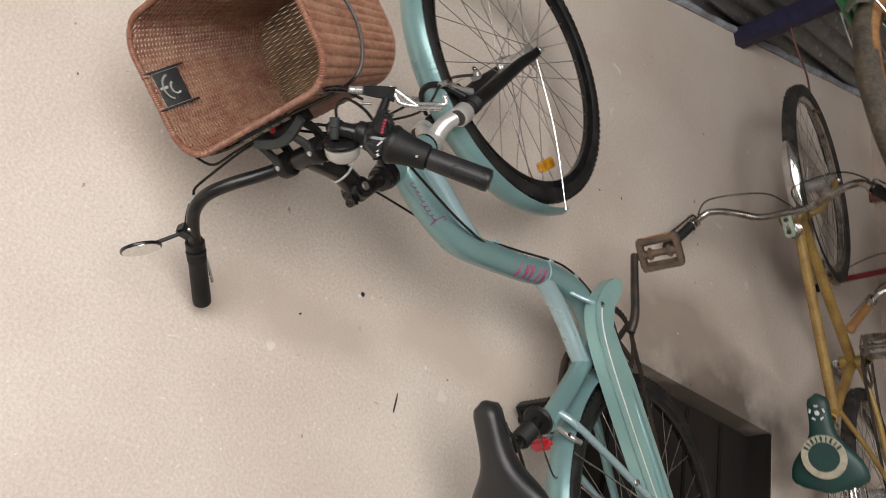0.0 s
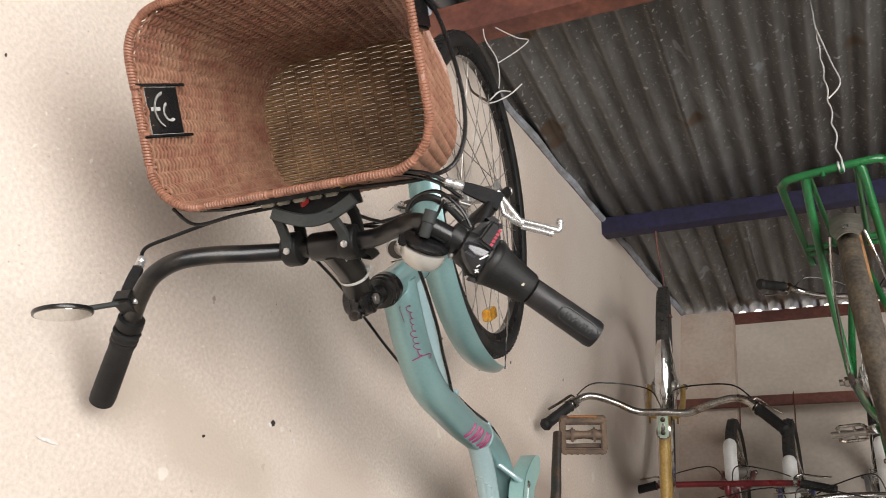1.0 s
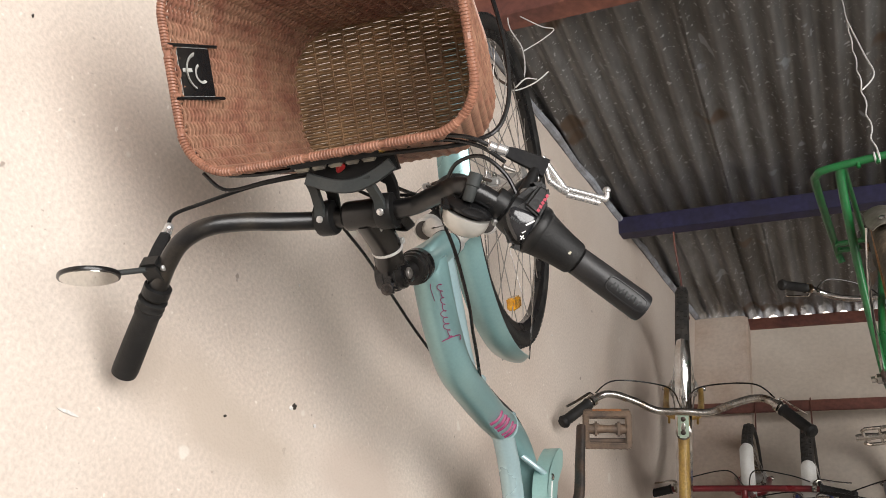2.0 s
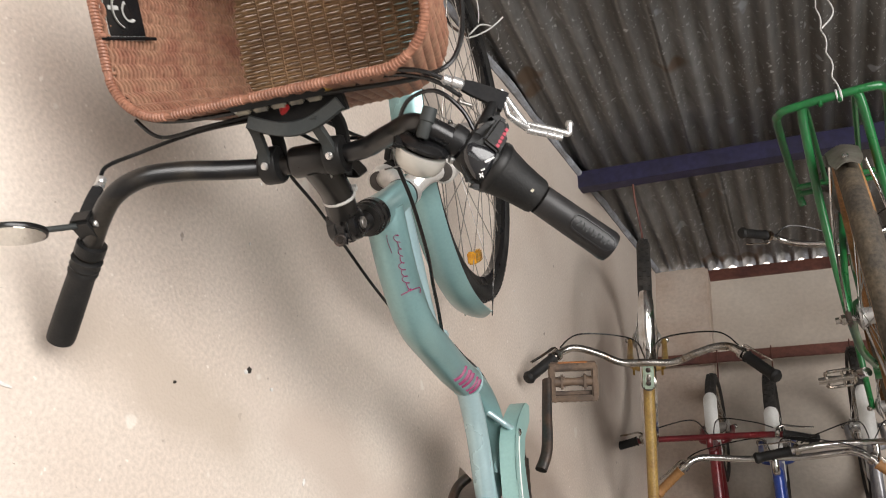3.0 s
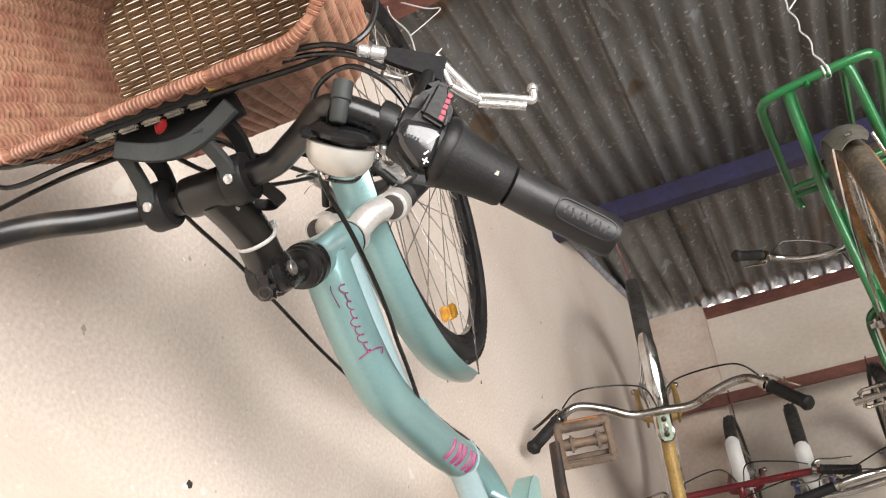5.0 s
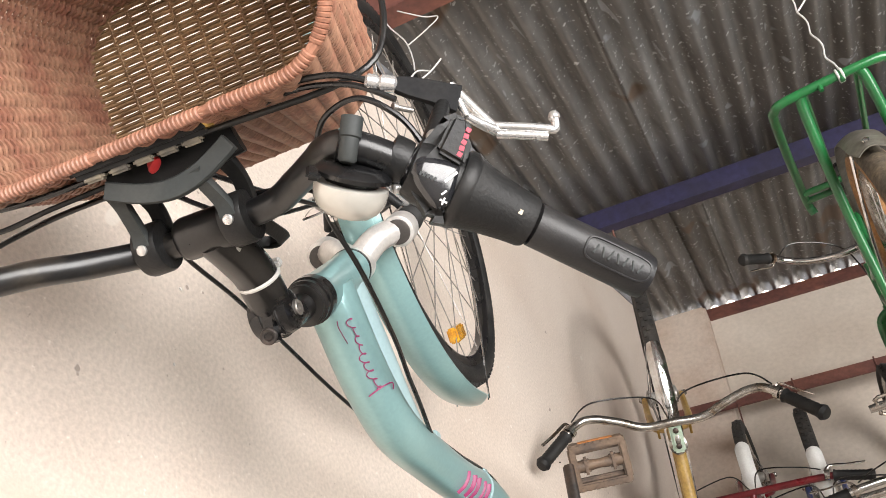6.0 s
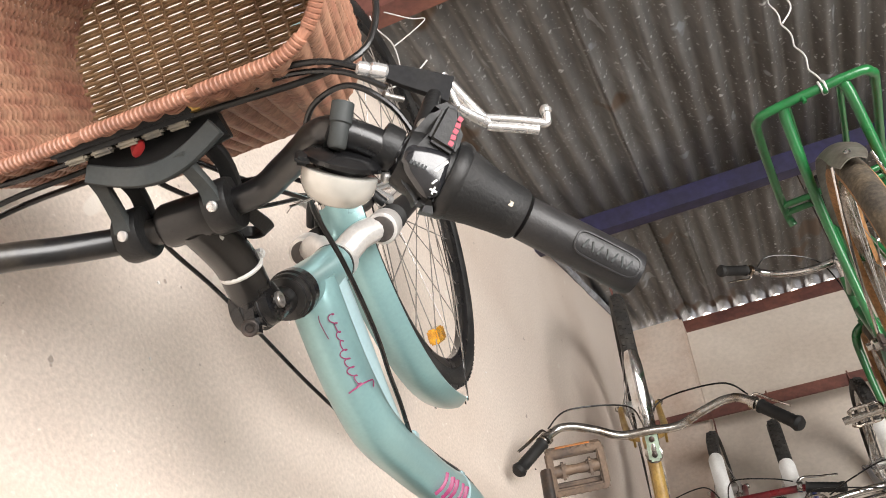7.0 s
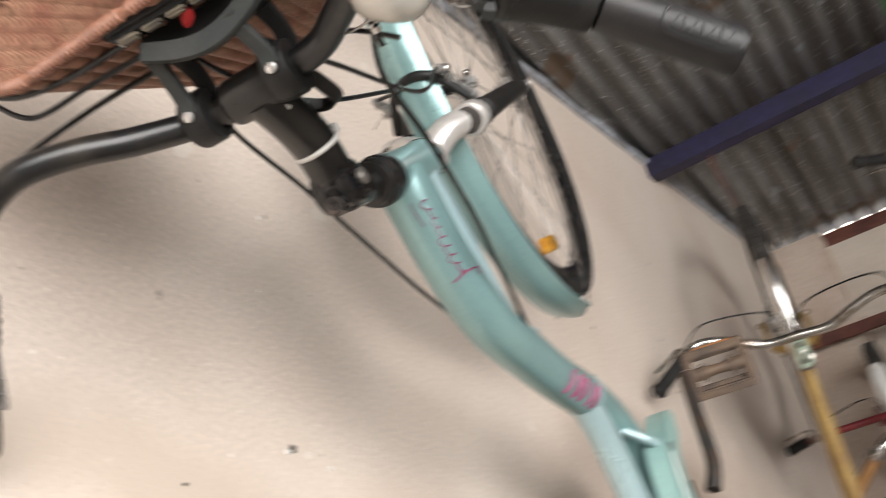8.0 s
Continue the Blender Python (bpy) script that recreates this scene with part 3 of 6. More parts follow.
# ---- turquoise city bicycle ----
TM = frame_of((1, 0.205, 0.06), (0.337, 0.578, 2.307))
city = empty("bicycle", TM, "turquoise step-through city bicycle hung by its front wheel", "bicycle")
DV, FV = Vector((0, 0.5, 0.866)), Vector((0, -0.866, 0.5))     # along the steerer towards the wheel; forwards of it
AX, UPV = Vector((0, -0.605, 0.796)), Vector((0, -0.796, -0.605))     # the bicycle's own ahead and up
HUB_F, HUB_R, WR = (0.321, 0.556), (1.011, -0.354), 0.355
BB = Vector((0, 0.735, 0.0))

fw = wheel(city, "front_wheel", Matrix.Translation((0, *HUB_F)), WR, 0.019, RUBBER, BLACK, STEEL, 36, knobs=110, rim_label="black rim with steel spokes")
rw = wheel(city, "rear_wheel", Matrix.Translation((0, *HUB_R)), WR, 0.019, RUBBER, BLACK, STEEL, 36, knobs=110, hub_r=0.03, rim_label="black rim with steel spokes")


def tyre_letters(c, radius, a0, n, parent, side=1):
    """Raised pale bars on a tyre's flank in place of the maker's lettering."""
    for k in range(n):
        a = radians(a0 + k * 4.2)
        m = Matrix.Translation((0.0165 * side, c[0] + radius * math.cos(a), c[1] + radius * math.sin(a))) @ Matrix.Rotation(a, 4, 'X')
        part("print", block((0.003, 0.013, 0.005 + 0.003 * (k % 2)), m, 0.0005), GREYPL, parent)


tyre_letters(HUB_F, 0.335, 118, 5, fw)
tyre_letters(HUB_F, 0.335, -62, 5, fw)
# amber reflector between the spokes
a = math.atan2(0.36 - HUB_F[1], 0.486 - HUB_F[0])
part("reflector", block((0.018, 0.026, 0.060), Matrix.Translation((0, 0.476, 0.346)) @ Matrix.Rotation(a + 0.15, 4, 'X'), 0.003), AMBER, fw, "amber spoke reflector")

front_guard = mudguard("front_mudguard", HUB_F, 0.384, 0.058, -51, -172, CYAN, city, "turquoise front mudguard")
rear_guard = mudguard("rear_mudguard", HUB_R, 0.388, 0.058, 112, 262, CYAN, city, "turquoise rear mudguard")
for s in (-1, 1):
    part("stay", tube([(0.028 * s, 0.535, 0.242), (0.05 * s, 0.43, 0.40), (0.055 * s, HUB_F[0], HUB_F[1] - 0.01)], 0.0018, 6), CHROME, front_guard)
    part("rivet", turned([(0.004, -0.002), (0.004, 0.001), (0.002, 0.003)], along((0.012 * s, 0.5155, 0.2295), (0.012 * s, 0.585, 0.10)), 10), CHROME, front_guard)

# frame
frame_ob = part("frame", turned([(0.0255, 0.0), (0.0255, 0.010), (0.0240, 0.016), (0.0240, 0.125), (0.0255, 0.131), (0.0255, 0.142)], along((0, 0.0126, 0.013), (0, 0.280, 0.421)), 28), CYAN, city, "turquoise head tube")
part("main_tube", tube([(0, 0.040, 0.054), (0, 0.070, 0.035), (0, 0.139, 0.001), (0, 0.221, -0.016), (0, 0.318, 0.004), (0, 0.430, 0.035), (0, 0.512, 0.064), (0, 0.585, 0.079), (0, 0.652, 0.074), (0, 0.713, 0.038), (0, 0.738, -0.004)],
     [0.0295] * 61, 20), CYAN, frame_ob)
part("upper_tube", tube([(0, 0.074, 0.106), (0, 0.122, 0.086), (0, 0.176, 0.058), (0, 0.230, 0.028), (0, 0.285, 0.004)], 0.019, 16), CYAN2, frame_ob, "pale turquoise slim tube")
part("brace_tube", tube([(0, 0.500, 0.050), (0, 0.556, 0.025), (0, 0.606, -0.010), (0, 0.650, -0.050), (0, 0.690, -0.082)], 0.021, 18), CYAN2, frame_ob, "pale turquoise brace tube")
part("seat_tube", tube([(0, 0.744, 0.006), (0, 0.696, -0.072), (0, 0.645, -0.155), (0, 0.600, -0.228), (0, 0.575, -0.268)], 0.0215, 18), CYAN, frame_ob)
part("bottom_bracket", turned([(0.022, -0.038), (0.024, -0.034), (0.024, 0.034), (0.022, 0.038)], Matrix.Translation(BB) @ Matrix.Rotation(math.pi / 2, 4, 'Y'), 22), CYAN, frame_ob)
for s in (-1, 1):
    part("seat_stay", tube([(0.018 * s, 0.592, -0.238), (0.045 * s, 0.64, -0.262), (0.062 * s, 0.87, -0.322), (0.066 * s, 1.005, -0.352)], 0.0085, 12), CYAN2, frame_ob)
    part("chain_stay", tube([(0.02 * s, 0.748, -0.02), (0.05 * s, 0.80, -0.09), (0.066 * s, 0.99, -0.34)], 0.0105, 12), CYAN, frame_ob)
# weld rings and cable stops
part("weld", turned([(0.0295, -0.003), (0.0312, 0), (0.0295, 0.003)], along((0, 0.500, 0.060), (0, 0.58, 0.085)), 24), CYAN2, frame_ob)
for v, w, dv, dw in ((0.323, 0.036, -0.28, 0.96), (0.517, 0.095, -0.36, 0.93), (0.618, 0.108, 0.05, 1.0)):
    part("cable_stop", block((0.010, 0.016, 0.011), Matrix.Translation((0.012, v, w)) @ Matrix.Rotation(math.atan2(-dv, dw), 4, 'X'), 0.002), CYAN2, frame_ob)

# pink decals in place of lettering: short strokes on the main tube
def stroke(pts, r, material, parent):
    return part("decal", tube(pts, r, 6, 4, flat=0.35), material, parent)


def on_tube(cv, cw, dv, dw, along_t, across, rad=0.0302):
    """A place on the tube's flank: along its run, across by an angle from the side that faces the room."""
    t = Vector((0, dv, dw)).normalized()
    q = Vector((0, -t.z, t.y))
    return Vector((0, cv, cw)) + t * along_t + rad * (math.cos(across) * Vector((1, 0, 0)) + math.sin(across) * q)


for k, x in enumerate((-0.046, -0.023, 0.0, 0.023, 0.046)):
    for a0, a1, sh in (((-0.75, 0.35, 0.006),) if k in (0, 3) else ((-0.75, 0.35, 0.008), (-0.7, 0.3, 0.0))):
        stroke([on_tube(0.432, 0.036, 0.125, 0.044, x + sh * u + (0.004 if k % 2 else 0), a0 + (a1 - a0) * u - 0.45, 0.0306) for u in (0, 0.35, 0.7, 1)], 0.0026, PINK, frame_ob)
wave = []
for k in range(58):
    x = -0.046 + 0.0016 * k
    amp = 0.11 + 0.08 * math.sin(k * 0.31 + 1.0) * math.sin(k * 0.17)
    wave.append((x + 0.0030 * math.cos(k * 0.95), -0.62 + amp * math.sin(k * 0.95 + 0.5) + 0.05 * math.sin(k * 0.13)))
stroke([on_tube(0.108, 0.016, 0.069, -0.034, x, y - 0.30, 0.0312) for x, y in wave], 0.00065, PINK, frame_ob)
stroke([on_tube(0.108, 0.016, 0.069, -0.034, x, y - 0.30, 0.0312) for x, y in ((0.046, -1.05), (0.043, -0.5), (0.047, 0.05), (0.054, -0.05))], 0.0009, PINK, frame_ob)
stroke([on_tube(0.108, 0.016, 0.069, -0.034, x, y - 0.30, 0.0312) for x, y in ((-0.048, -1.0), (-0.040, -1.05), (-0.020, -0.98))], 0.0008, PINK, frame_ob)
stroke([Vector((0.0184, 0.60, -0.012)), Vector((0.0186, 0.63, -0.042))], 0.001, PINK, frame_ob)

# headset, steerer and stem
def st(s, n=0.0):
    return Vector((n, 0.006 + 0.548 * s, 0.003 + 0.836 * s))


headset = part("headset", turned([(0.016, -0.002), (0.022, 0.0), (0.022, 0.006), (0.0195, 0.008), (0.0245, 0.010), (0.0245, 0.017), (0.021, 0.019), (0.0262, 0.021), (0.0262, 0.035)], along(st(-0.022), st(0.2)), 28), BLACK, city, "black headset rings")
part("steerer", turned([(0.0145, 0), (0.0145, 0.08)], along(st(-0.085), st(0.2)), 22), BLACK, headset)
stem = part("stem", tube([(-0.002, -0.046, -0.061), (0.000, -0.072, -0.056), (0.004, -0.100, -0.056), (0.006, -0.135, -0.064), (0.005, -0.166, -0.071)], [0.0200, 0.0178, 0.0175, 0.0185, 0.0205], 20), BLACK, city, "black adjustable stem")
part("stem_clamp", turned([(0.015, -0.027), (0.0178, -0.025), (0.0190, -0.021), (0.0190, 0.021), (0.0178, 0.025), (0.015, 0.027)], Matrix.Translation((0.004, -0.168, -0.071)) @ Matrix.Rotation(math.pi / 2, 4, 'Y'), 26), BLACK, stem)
joint_ob = part("stem_joint", turned([(0.013, -0.022), (0.0195, -0.019), (0.0210, -0.013), (0.0210, 0.013), (0.0195, 0.019), (0.013, 0.022)], Matrix.Translation((-0.002, -0.048, -0.062)) @ Matrix.Rotation(math.pi / 2, 4, 'Y'), 28), BLACK, stem)
# the two halves of the joint: a stepped seam round it, and ears on the steerer's side
for x in (-0.009, 0.007):
    part("stem_groove", turned([(0.0208, -0.0016), (0.0217, -0.0008), (0.0217, 0.0008), (0.0208, 0.0016)], Matrix.Translation((x, -0.048, -0.062)) @ Matrix.Rotation(math.pi / 2, 4, 'Y'), 28), PLASTIC, joint_ob)
part("ear", block((0.020, 0.018, 0.030), Matrix.Translation((-0.002, -0.050, -0.079)) @ Matrix.Rotation(0.55, 4, 'X'), 0.005), BLACK, joint_ob)
for k in range(9):
    a = radians(-150 + 22 * k)
    part("tooth", block((0.0016, 0.0022, 0.0022), Matrix.Translation((0.0205, -0.048 + 0.0135 * math.cos(a), -0.062 + 0.0135 * math.sin(a))), 0.0004), DARKSTEEL, joint_ob)
for n, v, w, d in ((0.0215, -0.048, -0.062, (1, 0, 0)), (-0.001, -0.055, -0.096, (0.3, -0.5, -0.8))):
    part("bolt", turned([(0.0080, -0.003), (0.0080, 0.0014), (0.0066, 0.0026), (0.0042, 0.0022), (0.0036, -0.001), (0.0, -0.001)], along((n, v, w), Vector((n, v, w)) + Vector(d)), 18), STEEL if n > 0 else DARKSTEEL, stem)
# five white blocks in place of the maker's name along the stem's flank
for k in range(5):
    u = k / 4
    c = Vector((0.0222 - 0.0026 * u, -0.148 + 0.046 * u, -0.0768 + 0.0115 * u))
    part("decal", block((0.0014, 0.0062, 0.0105), Matrix.Translation(c) @ Matrix.Rotation(0.45, 4, 'Y') @ Matrix.Rotation(0.14 * (-1) ** k, 4, 'X'), 0.0004), WHITE, stem)
tie_line = [Vector((0.004 + 0.0192 * math.cos(t), -0.090 + 0.005 * math.sin(t), -0.0560 + 0.0192 * math.sin(t))) for t in [2 * math.pi * k / 28 for k in range(28)]]
tie = part("cable_tie", sweep(bmesh.new(), tie_line, 0.0024, 6, closed=True), WHITE, stem, "white nylon cable tie")
part("tie_head", block((0.010, 0.008, 0.008), Matrix.Translation((0.0215, -0.092, -0.044)), 0.0015), WHITE, stem)

# handlebar, swept back on both sides
bar_pts = [(-0.331, -0.089, -0.232), (-0.292, -0.131, -0.208), (-0.250, -0.179, -0.184), (-0.222, -0.210, -0.168), (-0.197, -0.229, -0.152), (-0.165, -0.233, -0.135), (-0.128, -0.217, -0.115), (-0.091, -0.190, -0.092), (-0.046, -0.169, -0.074), (0.0, -0.168, -0.071),
           (0.066, -0.173, -0.073), (0.100, -0.191, -0.083), (0.128, -0.211, -0.098), (0.150, -0.230, -0.117), (0.170, -0.236, -0.131), (0.190, -0.221, -0.135), (0.222, -0.185, -0.140), (0.284, -0.119, -0.160), (0.330, -0.073, -0.175)]
handlebar = part("handlebar", tube(bar_pts, 0.0118, 16), DUSTY, city, "black swept handlebar with dust on top")


def bar_at(s, side=1):
    """A place on the straight grip run, s metres in from its tip."""
    if side > 0:
        tip, inn = Vector((0.335, -0.068, -0.177)), Vector((0.222, -0.185, -0.140))
    else:
        tip, inn = Vector((-0.334, -0.086, -0.234)), Vector((-0.250, -0.179, -0.184))
    return tip + (inn - tip).normalized() * s


GD = (bar_at(0) - bar_at(0.1)).normalized()
# grip on the room side with its raised badge
grip = part("grip", turned([(0.012, 0.0), (0.0165, 0.002), (0.0168, 0.03), (0.0172, 0.082), (0.0176, 0.090), (0.0165, 0.095), (0.010, 0.097)], along(bar_at(0.097), bar_at(0)), 26), GREYRUB, city, "dark grey rubber handlebar grip")
face = Vector((0.30, -0.70, -0.66))
face = (face - GD * face.dot(GD)).normalized()
crossv = GD.cross(face)
gm = Matrix.Translation(bar_at(0.032) + face * 0.0168) @ Matrix((GD, crossv, face)).transposed().to_4x4()
ov = [Vector((0.026 * math.copysign(abs(math.cos(t)) ** 0.35, math.cos(t)), 0.0088 * math.copysign(abs(math.sin(t)) ** 0.6, math.sin(t)), -0.0022 * math.sin(t) ** 2)) for t in [2 * math.pi * k / 40 for k in range(40)]]
part("badge_rim", sweep(bmesh.new(), [gm @ p for p in ov], 0.0009, 6, closed=True), GREYRUB, grip)
for k in range(7):
    part("badge_bar", block((0.0016, 0.008, 0.0016), gm @ Matrix.Translation((-0.018 + 0.006 * k, 0, 0)) @ Matrix.Rotation(0.3 * (-1) ** k, 4, 'Z'), 0.0004), GREYPL, grip)
# twist shifter: tapered rubber sleeve, flared collar, housing with a smoked window
def soft_plate(outline, thick, m, bevel):
    bm = plate(outline, thick, m)
    bmesh.ops.recalc_face_normals(bm, faces=bm.faces[:])
    bmesh.ops.bevel(bm, geom=bm.edges[:], offset=bevel, segments=3, affect='EDGES')
    return bm


shifter = part("twist_shifter", turned([(0.013, 0.0), (0.0275, 0.001), (0.0262, 0.006), (0.0232, 0.020), (0.0208, 0.036), (0.0196, 0.049), (0.0182, 0.052), (0.014, 0.053)], along(bar_at(0.150), bar_at(0)), 34), RUBBER, city, "black rubber twist shifter")
random.seed(3)
for ring in range(5):
    for k in range(22):
        a = 2 * math.pi * (k + 0.5 * (ring % 2)) / 22
        s_at = 0.008 + 0.0085 * ring
        rad = 0.0262 - (s_at - 0.006) * 0.19 + 0.0002
        mm = along(bar_at(0.150 - s_at), bar_at(0)) @ Matrix.Rotation(a, 4, 'Z') @ Matrix.Translation((rad - 0.0015, 0, 0)) @ Matrix.Rotation(-0.19, 4, 'Y')
        part("nub", block((0.0010, 0.0018, 0.0050), mm, 0), GREYPL, shifter)
sm = Matrix.Translation(bar_at(0.166)) @ Matrix((GD, crossv, face)).transposed().to_4x4()
part("mark", block((0.004, 0.0035, 0.0012), Matrix.Translation(bar_at(0.112) + face * 0.0200) @ Matrix((GD, crossv, face)).transposed().to_4x4(), 0), CREAM, shifter)
collar = part("shifter_collar", turned([(0.014, 0), (0.0275, 0.001), (0.0295, 0.004), (0.0295, 0.009), (0.0280, 0.012), (0.020, 0.013)], along(bar_at(0.161), bar_at(0)), 34), PLASTIC, shifter)
body = part("shifter_body", soft_plate([(-0.033, 0.002), (-0.027, -0.018), (-0.021, -0.040), (-0.016, -0.045), (-0.006, -0.045), (0.002, -0.038), (0.007, -0.020), (0.010, 0.010), (0.009, 0.030), (0.001, 0.032), (-0.012, 0.026), (-0.027, 0.014)], 0.034, sm @ Matrix.Translation((0, 0, 0.006)), 0.0085), PLASTIC, shifter)
part("shifter_barrel", turned([(0.014, -0.030), (0.0215, -0.028), (0.0240, -0.018), (0.0245, 0.006), (0.020, 0.008)], sm @ Matrix.Rotation(math.pi / 2, 4, 'Y'), 30), PLASTIC, shifter)
part("lobe", soft_plate([(-0.018, -0.012), (-0.017, -0.040), (-0.006, -0.042), (0.003, -0.020), (0.004, -0.010)], 0.010, sm @ Matrix.Translation((0, 0, 0.0245)), 0.003), PLASTIC, body)
def dome_plate(outline, height, m, rings=6):
    """A bulging pane over an outline: nested rings that rise to the middle."""
    bm = bmesh.new()
    cx, cy = sum(p[0] for p in outline) / len(outline), sum(p[1] for p in outline) / len(outline)
    fine = [(p.x, p.y) for p in spline([(x, y, 0) for x, y in outline + outline[:1]], 4)[:-1]]
    loops = []
    for i in range(rings):
        t = i / rings
        loops.append([bm.verts.new(m @ Vector((cx + (x - cx) * (1 - t), cy + (y - cy) * (1 - t), height * math.sqrt(1 - (1 - t) ** 2)))) for x, y in fine])
    for a, b in zip(loops, loops[1:]):
        for k in range(len(fine)):
            bm.faces.new((a[k], a[(k + 1) % len(fine)], b[(k + 1) % len(fine)], b[k]))
    tip = bm.verts.new(m @ Vector((cx, cy, height)))
    for k in range(len(fine)):
        bm.faces.new((loops[-1][k], loops[-1][(k + 1) % len(fine)], tip))
    bm.faces.new(loops[0][::-1])
    return bm


window = part("window", dome_plate([(-0.027, 0.008), (-0.025, -0.005), (-0.002, -0.0115), (0.005, -0.005), (0.0065, 0.014), (0.002, 0.022), (-0.005, 0.023), (-0.020, 0.015)], 0.0050, sm @ Matrix.Translation((0, 0, 0.0220))), mat("smoked_window", (0.010, 0.0105, 0.012), 0.07, 0.0, col2=(0.016, 0.016, 0.018), scale=45, coat=0.5), shifter, "glossy smoked gear window")
for k in range(7):
    part("window_print", block((0.0016, 0.0028, 0.0004), sm @ Matrix.Translation((-0.021 + 0.0026 * k, 0.0065 - 0.0001 * k, 0.0258 + 0.0012 * math.sin(k * 0.45))), 0), GREYPL, window)
part("pointer", block((0.0018, 0.011, 0.0004), sm @ Matrix.Translation((-0.001, 0.000, 0.0266)) @ Matrix.Rotation(0.5, 4, 'Z'), 0), WHITE, window)
for dd in ((0.0055, 0.0013), (0.0013, 0.0055)):
    part("plus_mark", block((dd[0], dd[1], 0.0006), sm @ Matrix.Translation((0.001, 0.0175, 0.0256)), 0), WHITE, shifter)
part("minus_mark", block((0.0013, 0.0045, 0.0006), sm @ Matrix.Translation((-0.001, 0.012, 0.0266)) @ Matrix.Rotation(0.5, 4, 'Z'), 0), WHITE, shifter)
for k in range(5):
    part("print", block((0.0036, 0.0034, 0.0006), sm @ Matrix.Translation((-0.0035 + 0.0003 * k, -0.034 + 0.0045 * k, 0.0297)) @ Matrix.Rotation(0.15 * (-1) ** k, 4, 'Z'), 0.0002), NEXRED, body, "red printed mark")
part("lever_clamp", turned([(0.0118, 0), (0.0165, 0.001), (0.0172, 0.004), (0.0172, 0.012), (0.0165, 0.015), (0.0118, 0.016)], along(bar_at(0.212), bar_at(0)), 26), PLASTIC, shifter)

def ribbon(pts, wide, halves, thick):
    """A flat strap along a line: wide across it, thick through it, with softened edges."""
    bm = bmesh.new()
    line = spline([Vector(p) for p in pts], 6)
    rings = []
    for i, p in enumerate(line):
        p = Vector(p)
        d = (Vector(line[min(i + 1, len(line) - 1)]) - Vector(line[max(i - 1, 0)])).normalized()
        a = (wide - d * wide.dot(d)).normalized()
        b = d.cross(a)
        u = i / (len(line) - 1) * (len(halves) - 1)
        k = min(int(u), len(halves) - 2)
        hw = halves[k] + (halves[k + 1] - halves[k]) * (u - k)
        ht = thick / 2
        rings.append([bm.verts.new(p + a * x * hw + b * y * ht) for x, y in ((1, 0.5), (0.85, 1), (-0.85, 1), (-1, 0.5), (-1, -0.5), (-0.85, -1), (0.85, -1), (1, -0.5))])
    for r, q in zip(rings, rings[1:]):
        for k in range(8):
            bm.faces.new((r[k], r[(k + 1) % 8], q[(k + 1) % 8], q[k]))
    bm.faces.new(rings[0][::-1])
    bm.faces.new(rings[-1])
    bmesh.ops.recalc_face_normals(bm, faces=bm.faces[:])
    return bm


HOODM = mat("dull_black_hood", (0.016, 0.016, 0.017), 0.85, 0, col2=(0.026, 0.025, 0.024), scale=20, fine=300)
HOODM.node_tree.nodes["Principled BSDF"].inputs["Specular IOR Level"].default_value = 0.15
